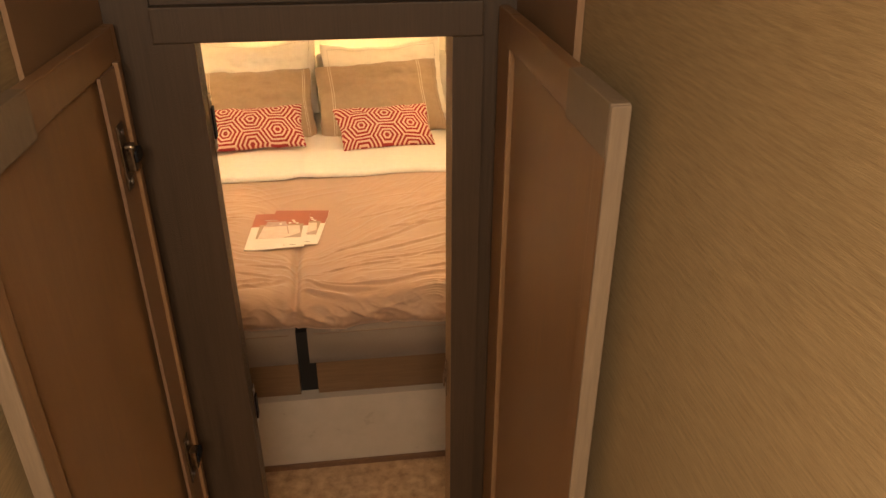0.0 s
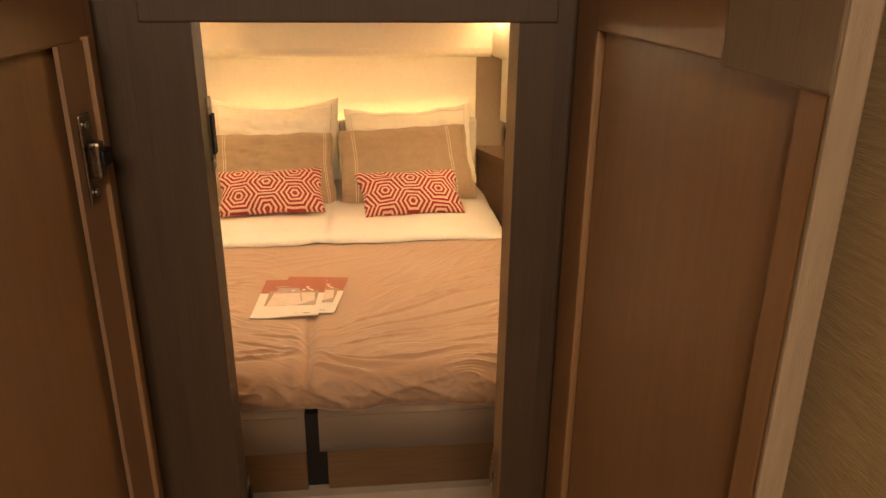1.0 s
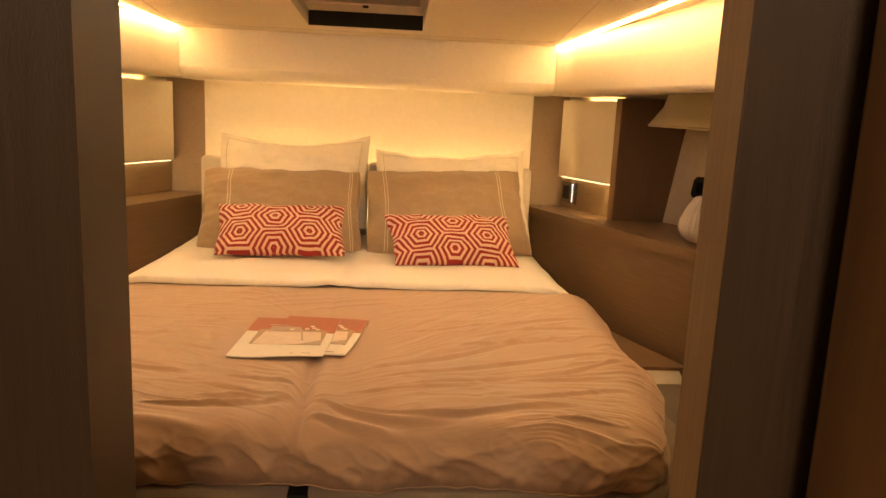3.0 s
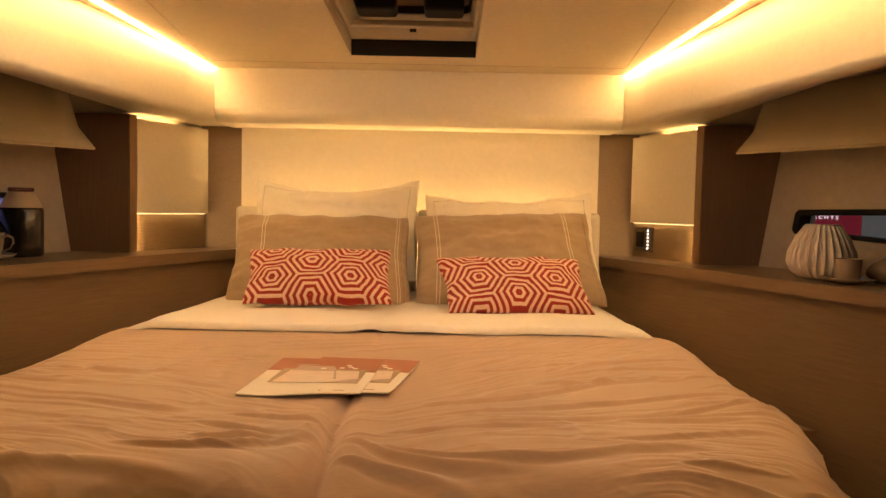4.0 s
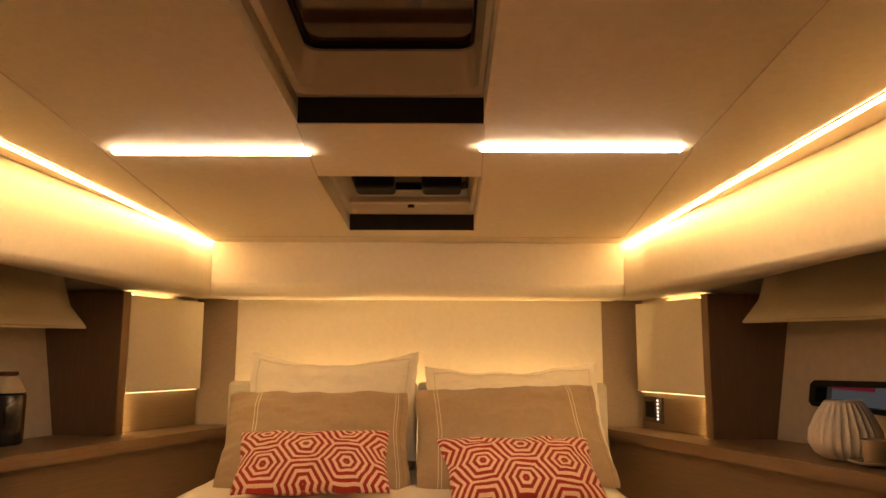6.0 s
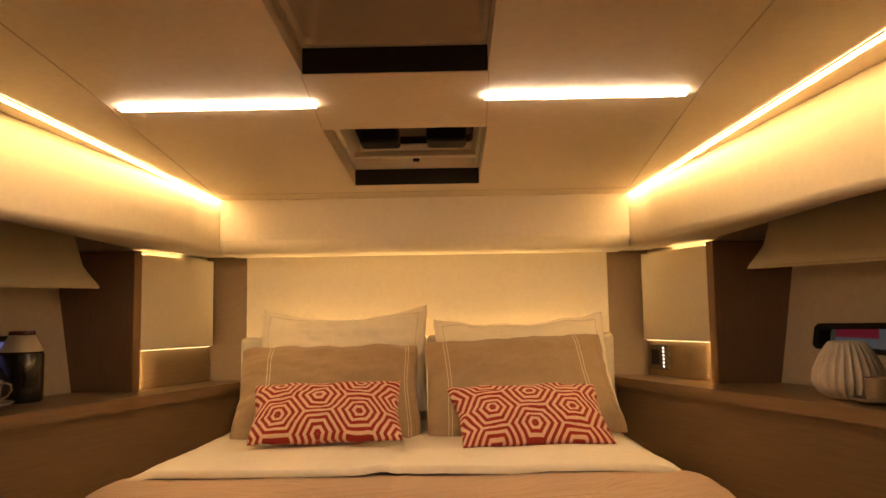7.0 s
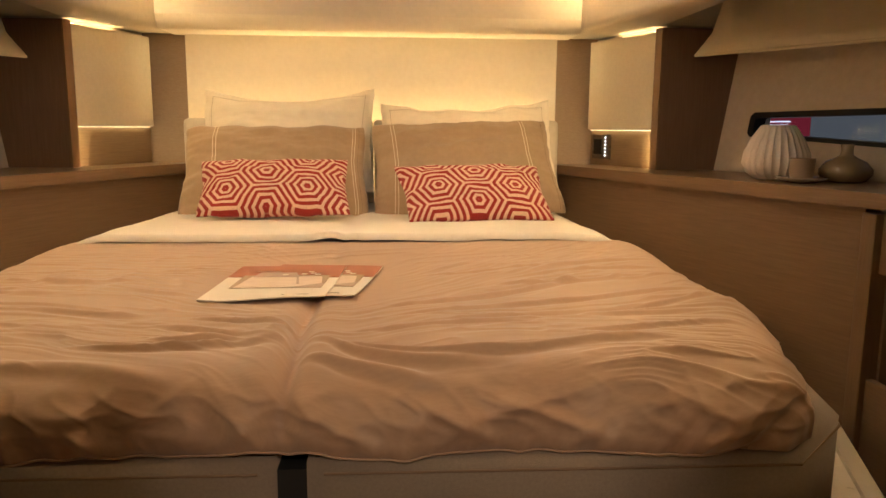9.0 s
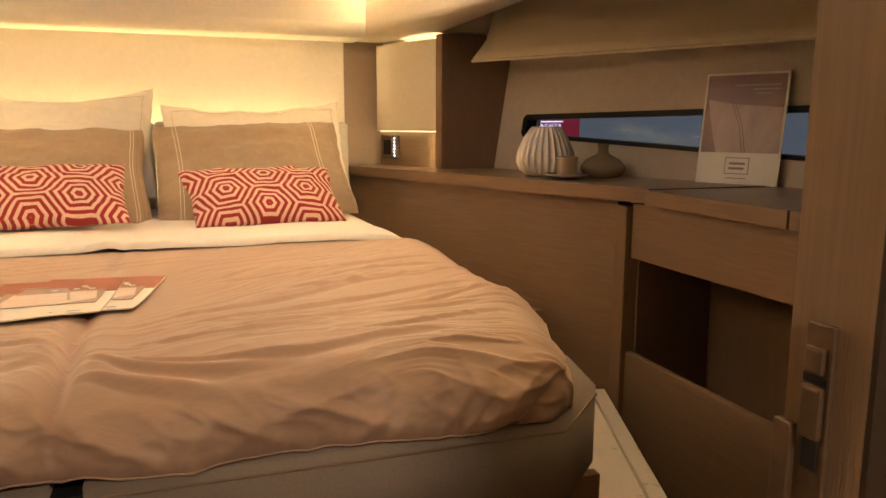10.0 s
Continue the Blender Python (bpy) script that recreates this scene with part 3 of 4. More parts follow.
hatch(*HATCH_B, "smaller deck hatch with black hinges, set in the ceiling", True)


# ---- side units ----
def blind_x(y):
    return min(1.072 + 0.5 * (3.56 - y), hull_x(y, 1.25) - 0.05)


def along(a, b, t):
    return (a[0] + (b[0] - a[0]) * t, a[1] + (b[1] - a[1]) * t)


for s in (-1, 1):
    word = "starboard" if s > 0 else "port"
    # shelf top
    pts = [(0.688, 4.015), FRONT_A, FRONT_B, (hull_x(2.662, 0.87) - 0.004, 2.662), (hull_x(3.66, 0.87), 3.66), (1.13, 4.015)]
    shelf = finish("shelf_top", prism(mirrored(pts, s), SHELF - 0.036, SHELF), OAK_TOP, bevel=0.002)
    tagged(shelf, "long oak shelf top beside the bed", "shelf", "shelf tops")
    ax, ay = 0.931, -0.365
    lip = [(FRONT_A[0], FRONT_A[1]), (FRONT_A[0] - ax * 0.003, FRONT_A[1] + ay * 0.003), (FRONT_B[0] - ax * 0.003, FRONT_B[1] + ay * 0.003), FRONT_B]
    part("front_lipping", prism(mirrored(lip, s), SHELF - 0.0355, SHELF - 0.0005), OAK, shelf)
    # bed-side panel below it
    off = 0.012
    pts = [(0.69 + off, 3.97), (1.18 + off - 0.03, 2.78), (1.20, 2.78), (0.74, 4.0)]
    panel = finish("side_panel", prism(mirrored(pts, s), 0.0, SHELF - 0.038), OAK)
    tagged(panel, "plain oak panel between bed and shelf", "wall panel", kind="structure")
    # wedge ledge between mattress and panel
    pts = [(0.735, 2.98), (1.055, 2.98), (0.70, 3.94), (0.70, 3.90)]
    tagged(finish("bed_ledge", prism(mirrored(pts, s), 0.30, 0.50), OAK), "narrow oak ledge beside the mattress", "ledge", kind="structure")
    # corner locker: cream door above a lit niche, dark outer cheek
    locker = empty("corner_locker", s * 0.9, 3.8, SHELF, "corner locker with cream door over a lit bronze niche", "cabinet", "corner lockers")
    A, B = (0.815, 4.0), (0.950, 3.645)
    bx, by = B[0] - A[0], B[1] - A[1]
    L = math.hypot(bx, by)
    nx, ny = by / L, -bx / L  # towards the cabin: negative x
    nx, ny = -abs(nx), -abs(ny)
    def strip(z0, z1, f0, f1, t0=0.0, t1=1.0):
        a, b = along(A, B, t0), along(A, B, t1)
        pl = [(a[0] + nx * f1, a[1] + ny * f1), (b[0] + nx * f1, b[1] + ny * f1), (b[0] + nx * f0, b[1] + ny * f0), (a[0] + nx * f0, a[1] + ny * f0)]
        return prism(mirrored(pl, s), z0, z1)
    part("door", strip(1.005, 1.326, -0.018, 0.0, 0.02, 0.985), CREAM_DOOR, locker, "cream vinyl locker door", bevel=0.003)
    part("carcass", strip(1.003, 1.3185, -0.060, -0.0195, 0.0, 1.0), OAK_UP, locker)
    part("top_filler", strip(1.3188, 1.3412, -0.060, -0.036, 0.0, 1.0), CREAM_DOOR, locker)
    part("niche_back", strip(SHELF + 0.002, 1.0, -0.040, -0.022), BRONZE, locker, "brushed bronze niche panel")
    part("cheek", prism(mirrored([(B[0] + 0.030, B[1] - 0.008), (B[0] + 0.0135, B[1] - 0.0305), (hull_x(3.64, 1.1) + 0.08, 3.625), (hull_x(3.64, 1.1) + 0.08, 3.655)], s), SHELF + 0.001, 1.336), DARK_OAK, locker, "dark oak outer cheek")
    part("edge_post", strip(SHELF + 0.001, 1.336, -0.03, 0.004, 1.0, 1.085), LEAF_OAK, locker)
    part("niche_light", strip(SHELF + 0.004, 0.998, -0.0215, -0.007, 0.988, 0.996), LED_NICHE, locker, "glowing warm light strip")
    part("door_light", strip(1.0014, 1.0024, -0.018, -0.008, 0.04, 0.985), LED_SOFT, locker, "glowing warm light strip")
    part("top_light", strip(1.319, 1.3255, -0.032, -0.024, 0.40, 0.975), LED_TOP, locker, "glowing warm light strip")
    part("top_light", strip(1.3268, 1.3280, -0.010, -0.004, 0.945, 0.985), LED_TOP, locker)
    if s > 0:
        sw = part("switch_plate", strip(0.895, 0.985, -0.021, -0.014, 0.06, 0.34), GUNMETAL, locker, "steel touch switch panel", bevel=0.002)
        part("display", strip(0.912, 0.968, -0.0145, -0.012, 0.09, 0.21), BLACK, sw)
        for k in range(6):
            part("indicator", strip(0.906 + k * 0.0132, 0.910 + k * 0.0132, -0.0145, -0.012, 0.268, 0.282), DOT_LIGHT, sw)
    # pleated blind above the window
    bl = empty("roman_blind", s * 1.2, 2.9, 1.33, "folded beige cloth blind above the hull window", "blind", "window blinds")
    bm = bmesh.new()
    prof = [(0.03, 1.438), (0.012, 1.31), (-0.006, 1.280), (-0.026, 1.250), (-0.020, 1.240), (0.004, 1.242), (0.03, 1.27), (0.045, 1.438)]
    low = -0.028 if s < 0 else 0.0  # the port blind hangs a little lower
    rows = []
    for k in range(25):
        y = 3.555 - 2.14 * k / 24
        x = blind_x(y)
        sag = 0.006 * noise.noise(Vector((k * 0.7, s * 3, 0)))
        rows.append([bm.verts.new((s * (x + o + 0.3 * sag), y - 0.45 * (z - 1.24) * (k == 0), z - sag * max(0.0, 1.345 - z) * 8 + (low - 0.01 * math.sin(k / 24 * 3.14)) * (z < 1.33))) for o, z in prof])
    for a, b in zip(rows, rows[1:]):
        for k in range(8):
            bm.faces.new((a[k], a[(k + 1) % 8], b[(k + 1) % 8], b[k]))
    bm.faces.new(rows[0][::-1]), bm.faces.new(rows[-1])
    part("cloth", bm, BLIND, bl, smooth=True)
    hem = [(s * (blind_x(3.555 - 2.14 * k / 24) - 0.026), 3.555 - 2.14 * k / 24, 1.242 + low - 0.01 * math.sin(k / 24 * 3.14)) for k in range(25)]
    part("hem_bar", tube(hem, 0.005), BLIND, bl, smooth=True)

# drawer unit with an open compartment by the door
unit = empty("drawer_unit", 1.25, 2.2, 0, "oak cabinet with drawer front over an open compartment", "cabinet")
part("stile", box(1.154, 1.20, 2.7285, 2.779, 0.0, 0.822), OAK_UP, unit, bevel=0.003)
part("drawer_front", box(1.172, 1.192, 1.50, 2.728, 0.688, 0.8295), OAK, unit, bevel=0.002)
part("lower_front", box(1.168, 1.188, 1.50, 2.728, 0.0, 0.44), OAK, unit, bevel=0.002)
part("side", box(1.193, 1.42, 2.720, 2.736, 0.198, 0.83), DARK_OAK, unit)
part("end_post", box(1.170, 1.192, 1.50, 2.165, 0.442, 0.698), OAK_UP, unit)
part("compartment_back", box(1.42, 1.44, 1.5, 2.735, 0.18, 0.83), DARK_OAK, unit)
part("compartment_floor", box(1.189, 1.42, 1.5, 2.72, 0.18, 0.198), OAK, unit)
part("compartment_roof", box(1.193, 1.42, 1.5, 2.72, 0.702, 0.715), DARK_OAK, unit)
part("compartment_side", box(1.193, 1.42, 2.14, 2.16, 0.198, 0.70), DARK_OAK, unit)
for y0, y1 in ((2.199, 2.657), (1.395, 2.195)):
    top = finish("counter_top", box(1.160, hull_x(2.6, 0.87) - 0.005, y0, y1, SHELF - 0.039, SHELF - 0.003), OAK_TOP, bevel=0.002)
    tagged(top, "oak counter top panel above the drawer", "shelf", "shelf tops")
    part("front_lipping", box(1.157, 1.1598, y0 + 0.001, y1 - 0.001, SHELF - 0.0385, SHELF - 0.0035), OAK, top)


# ---- things on the shelves ----
def at(ob, x, y, z, rz=0.0):
    ob.matrix_basis = pose(x, y, z, 0, 0, rz)
    return ob


def cup(x, y, turn, label, k=1.0, small=False):
    ob = empty("coffee_cup", 0, 0, 0, label, "cup", "cups on saucers")
    wide = [(0.026, 0.010), (0.037, 0.011), (0.041, 0.02), (0.0465, 0.066), (0.0475, 0.068), (0.0455, 0.068), (0.040, 0.024), (0.02, 0.015)]
    tall = [(0.024, 0.009), (0.031, 0.010), (0.033, 0.02), (0.036, 0.070), (0.0365, 0.072), (0.0345, 0.072), (0.031, 0.024), (0.02, 0.015)]
    part("bowl", lathe(tall if small else wide, 48), CUP_GLAZE, ob, smooth=True)
    r = 0.034 if small else 0.044
    part("handle", tube([(r, 0, 0.058), (r + 0.012, 0, 0.063), (r + 0.024, 0, 0.057), (r + 0.026, 0, 0.045), (r + 0.018, 0, 0.031), (r - 0.002, 0, 0.021)], 0.0028), CUP_GLAZE, ob, smooth=True)
    ob.matrix_basis = pose(x, y, SHELF + 0.001, 0, 0, turn) @ Matrix.Scale(k, 4)
    sa = finish("saucer", lathe([(0.03, 0.0), (0.038, 0.001), (0.062, 0.008), (0.073, 0.015), (0.0735, 0.018), (0.071, 0.0175), (0.042, 0.0085), (0.028, 0.0078)], 48), SAUCER_GLAZE, smooth=True)
    sa.matrix_basis = pose(x, y, SHELF) @ Matrix.Scale(k, 4)
    tagged(sa, "shallow grey glazed saucer under a cup", "saucer", "cups on saucers")


prof = [(0.03, 0.0), (0.055, 0.002), (0.078, 0.020), (0.090, 0.045), (0.086, 0.075), (0.068, 0.115), (0.048, 0.145), (0.043, 0.150), (0.036, 0.146), (0.030, 0.12)]
vase = finish("pleated_vase", lathe(prof, 260, 26, 0.075), CERAMIC, smooth=True)
tagged(at(vase, 1.141, 3.165, SHELF), "white pleated ceramic vase on the shelf", "vase")
cup(1.148, 3.04, 55, "small sand-coloured coffee cup on a saucer by the vases", 0.88, True)
bott = [(0.03, 0.0), (0.052, 0.004), (0.066, 0.022), (0.066, 0.036), (0.050, 0.055), (0.026, 0.066), (0.016, 0.073), (0.0145, 0.088), (0.0165, 0.100), (0.0135, 0.101), (0.011, 0.08)]
bottle = finish("bud_vase", lathe(bott, 48), TAUPE_GLAZE, smooth=True)
tagged(at(bottle, 1.276, 3.055, SHELF), "squat glossy taupe bud vase with narrow neck", "vase")

card = empty("display_card", 1.489, 2.737, SHELF - 0.003, "upright printed advertising card leaning on the hull", "card")
def card_box(u0, u1, v0, v1, w0, w1):
    """u along the card, v up it, w out of it."""
    return box(u0, u1, -w1, -w0, v0, v1)
CARD = pose(1.489, 2.737, SHELF - 0.002, -8, 0, -63)
part("sheet", moved(card_box(-0.11, 0.11, 0, 0.297, 0, 0.003), CARD), PAPER, card)
photo = part("photo", moved(card_box(-0.104, 0.104, 0.085, 0.291, 0.003, 0.004), CARD), PRINT_PLUM, card, "photo print of a cushion on plum ground")
bm = bmesh.new()
cush = [(-0.062, 0.085), (0.104, 0.085), (0.104, 0.203), (0.04, 0.209), (-0.02, 0.213), (-0.07, 0.222), (-0.094, 0.228), (-0.097, 0.222), (-0.088, 0.18), (-0.075, 0.13)]
bm.faces.new([bm.verts.new(CARD @ Vector((u, -0.0046, v))) for u, v in cush])
part("printed_cushion", bm, PRINT_PINK, photo)
for du in (0.0, 0.008):
    bm = bmesh.new()
    top, low = (-0.030 + du, 0.213), (0.008 + du, 0.086)
    mid = (-0.008 + du, 0.16)
    line = [top, mid, low]
    a = [bm.verts.new(CARD @ Vector((u, -0.0049, v))) for u, v in line]
    b = [bm.verts.new(CARD @ Vector((u + 0.0022, -0.0049, v))) for u, v in line]
    for k in range(2):
        bm.faces.new((a[k], a[k + 1], b[k + 1], b[k]))
    part("printed_piping", bm, PRINT_PLUM, photo)
for k, (u0, u1) in enumerate(((-0.03, 0.09), (0.02, 0.09), (0.03, 0.07))):
    part("printed_line", moved(card_box(u0, u1, 0.262 - 0.011 * k, 0.2645 - 0.011 * k, 0.0041, 0.0046), CARD), PRINT_PINK, photo)
logo = part("emblem", moved(card_box(-0.032, 0.032, 0.028, 0.072, 0.003, 0.0036), CARD), PRINT_INK, card, "small grey framed emblem")
part("emblem_field", moved(card_box(-0.030, 0.030, 0.030, 0.070, 0.0037, 0.0040), CARD), PAPER, logo)
for v, u0, u1 in ((0.053, -0.020, 0.022), (0.040, -0.021, 0.020)):
    part("emblem_bar", moved(card_box(u0, u1, v, v + 0.006, 0.0041, 0.0044), CARD), PRINT_INK, logo)
part("caption_bar", moved(card_box(-0.028, 0.028, 0.016, 0.018, 0.003, 0.0036), CARD), PRINT_INK, card)

flask = empty("thermos_flask", 0, 0, 0, "glossy black thermos flask with cream cone top", "flask")
part("body", lathe([(0.044, 0), (0.049, 0.004), (0.050, 0.01), (0.050, 0.135), (0.047, 0.142)], 48), FLASK, flask, smooth=True)
part("shoulder", lathe([(0.0475, 0.1425), (0.047, 0.146), (0.030, 0.186), (0.027, 0.190)], 48), FLASK_TOP, flask, "cream enamel cone", smooth=True)
part("stopper", lathe([(0.0275, 0.1905), (0.029, 0.192), (0.029, 0.200), (0.026, 0.202)], 40), FLASK_CAP, flask, "dark red flat stopper", smooth=True)
part("neck_ring", lathe([(0.0485, 0.1415), (0.0492, 0.1425), (0.0485, 0.1435)], 48), FLASK, flask, smooth=True)
flask.matrix_basis = pose(-1.178, 3.36, SHELF, 0, 0, -20) @ Matrix.Diagonal((1.22, 1.22, 1.03, 1))
cup(-1.175, 3.17, 10, "sand-coloured coffee cup on a saucer by the flask", 1.12)

# ---- bed ----
bed = empty("bed_base", 0, 3.0, 0, "white moulded berth base with brown recessed front", "bed")
plan = [(-1.17, 2.83), (-0.985, 2.30), (-0.93, 2.15), (-0.897, 2.06), (-0.86, 2.035), (0.86, 2.035), (0.897, 2.06), (0.93, 2.15), (0.985, 2.30), (1.17, 2.83), (0.70, 3.9), (-0.70, 3.9)]
part("plinth", prism(plan, 0.0, 0.30), GRP, bed, "white glass-fibre plinth", bevel=0.012, segments=3)
part("toe_strip", box(-0.70, 0.70, 2.022, 2.034, 0.0, 0.018), DARK_OAK, bed)
for x0, x1 in ((-0.70, -0.062), (-0.002, 0.70)):
    part("front_panel", box(x0, x1, 2.065, 2.085, 0.301, 0.482), OAK, bed, "brown recessed front panel")
# black boxes fill the open gaps in place of their deep shade
part("centre_gap", box(-0.061, -0.003, 2.085, 2.10, 0.301, 0.482), BLACK, bed)
part("gap_shade", box(-0.0535, -0.0165, 2.004, 2.40, 0.484, 0.596), BLACK, bed, "black filler for the shade between the mattresses")
part("slat_deck", box(-0.70, 0.70, 2.101, 3.93, 0.301, 0.482), DARK_OAK, bed)
for s in (-1, 1):
    part("end_block", prism(mirrored([(0.77, 2.86), (1.00, 2.86), (1.025, 2.978), (0.77, 2.978)], s), 0.301, 0.49), GRP, bed, bevel=0.012, segments=3)
    part("curb", prism(mirrored([(0.860, 2.07), (0.893, 2.06), (1.155, 2.80), (1.12, 2.81)], s), 0.301, 0.314), GRP, bed, bevel=0.005)


def mattress(x0, x1, cut):
    """One half of the mattress; its outer foot corner is cut off at 45 degrees."""
    out = x1 if cut > 0 else -x0
    into = x0 if cut > 0 else -x1
    corner = [(out - 0.145, 1.99), (out - 0.03, 2.105), (out, 2.25)]
    pl = [(cut * x, y) for x, y in [(into, 1.99)] + corner + [(out, 3.93), (into, 3.93)]]
    ob = empty("mattress", (x0 + x1) / 2, 3.0, 0.485, "grey-beige upholstered mattress half with piped edge", "mattress", "mattress halves")
    part("core", prism(pl, 0.484, 0.612), MATTRESS, ob, bevel=0.020, segments=5, smooth=True)
    line = [(cut * x, y) for x, y in ((into + 0.02, 1.9885), (out - 0.147, 1.9885), (out - 0.029, 2.103), (out + 0.0015, 2.25), (out + 0.0015, 3.9))]
    part("seam", tube([(x, y, 0.597) for x, y in line], 0.0017, 6), DARK_THREAD, ob, "dark stitched seam")
    return ob


mattress(-0.765, -0.054, -1)
mattress(-0.016, 0.74, 1)

# upholstered pads at the head
for x0, x1 in ((-0.684, -0.0005), (0.0005, 0.684)):
    pad = finish("headboard_pad", box(x0, x1, 3.892, 3.942, 0.64, 1.035), PAD, bevel=0.022, segments=4, smooth=True)
    tagged(pad, "pale leatherette headboard pad with rounded top", "headboard", "headboard pads")
strip_light = empty("headboard_light", 0, 3.962, 0.87, "warm light strip hidden behind the headboard pads", "light strip")
# added unseen blocks that keep the strip's light off the shelves
for x in (-0.672, 0.672):
    part("light_block", box(x - 0.011, x + 0.011, 3.944, 3.993, 0.70, 1.02), PAD, strip_light)
for x0, x1 in ((-0.610, -0.02), (0.02, 0.610)):
    part("diffuser", box(x0, x1, 3.950, 3.974, 0.870, 0.882), LED_HEAD, strip_light)


def smoothstep(a, b, t):
    t = max(0.0, min(1.0, (t - a) / (b - a)))
    return t * t * (3 - 2 * t)


def grid_noise(a, b, seed):
    """Smooth random waves in -1..1 over arrays of coordinates."""
    rnd = np.random.RandomState(seed).uniform(-1, 1, (97, 97))
    ia, ib = np.floor(a).astype(int), np.floor(b).astype(int)
    fa, fb = a - ia, b - ib
    fa, fb = fa * fa * fa * (fa * (fa * 6 - 15) + 10), fb * fb * fb * (fb * (fb * 6 - 15) + 10)
    v00, v10 = rnd[ia % 97, ib % 97], rnd[(ia + 1) % 97, ib % 97]
    v01, v11 = rnd[ia % 97, (ib + 1) % 97], rnd[(ia + 1) % 97, (ib + 1) % 97]
    return (v00 * (1 - fa) + v10 * fa) * (1 - fb) + (v01 * (1 - fa) + v11 * fa) * fb


def ramp(lo, hi, v):
    t = np.clip((v - lo) / (hi - lo), 0, 1)
    return t * t * (3 - 2 * t)


def make_folds():
    """The few large tucks by the foot, as (x0, length, y0, slope, bend, width, height)."""
    return [(-0.05, 0.32, 2.115, -0.42, 0.7, 0.010, 0.012), (0.03, 0.40, 2.00, -0.10, 0.1, 0.013, 0.009),
            (-0.04, 0.20, 2.06, -0.32, 0.5, 0.009, 0.012), (0.12, 0.34, 1.93, -0.06, 0.3, 0.011, 0.010),
            (0.40, 0.20, 1.90, 0.70, -0.6, 0.011, 0.009), (0.46, 0.20, 1.92, 0.75, -0.6, 0.009, 0.007),
            (-0.03, 0.56, 2.20, 0.72, -0.12, 0.008, 0.0085), (0.02, 0.50, 2.19, 0.50, -0.10, 0.007, 0.006),
            (0.05, 0.55, 2.16, 0.30, 0.05, 0.008, 0.007), (0.22, 0.42, 2.44, 0.36, -0.15, 0.008, 0.007),
            (0.30, 0.36, 2.33, 0.34, 0.0, 0.007, 0.007), (0.26, 0.40, 2.52, 0.40, -0.2, 0.007, 0.006),
            (0.36, 0.30, 2.62, 0.35, 0.0, 0.007, 0.005), (0.34, 0.30, 2.22, 0.22, 0.1, 0.008, 0.007),
            (0.10, 0.35, 2.56, 0.20, 0.1, 0.006, 0.0035), (0.15, 0.30, 2.72, 0.15, 0.1, 0.006, 0.003),
            (-0.78, 0.34, 2.02, -0.26, 0.1, 0.012, 0.011), (-0.62, 0.50, 2.05, 0.05, -0.25, 0.013, 0.009),
            (-0.40, 0.36, 1.97, -0.05, -0.2, 0.011, 0.009), (-0.27, 0.23, 2.14, -0.05, -0.6, 0.010, 0.009),
            (-0.50, 0.35, 1.90, 0.04, 0.2, 0.011, 0.007), (-0.70, 0.28, 2.55, -0.30, 0.1, 0.007, 0.005),
            (-0.66, 0.25, 2.42, -0.20, 0.2, 0.007, 0.005), (-0.55, 0.30, 2.30, -0.10, 0.0, 0.008, 0.006),
            (-0.45, 0.22, 2.48, -0.55, 0.3, 0.007, 0.004),
            (-0.30, 0.27, 2.20, -0.12, -0.9, 0.007, 0.009), (-0.24, 0.21, 2.26, -0.30, -1.2, 0.006, 0.008),
            (-0.36, 0.32, 2.10, 0.10, -0.3, 0.008, 0.009), (-0.02, 0.30, 2.10, -0.20, 0.3, 0.007, 0.009),
            (0.00, 0.36, 2.15, 0.12, 0.2, 0.006, 0.007), (0.10, 0.42, 2.06, 0.10, 0.1, 0.008, 0.008),
            (0.30, 0.34, 2.12, 0.34, -0.2, 0.007, 0.008), (0.44, 0.22, 2.28, 0.50, 0.0, 0.006, 0.007)]


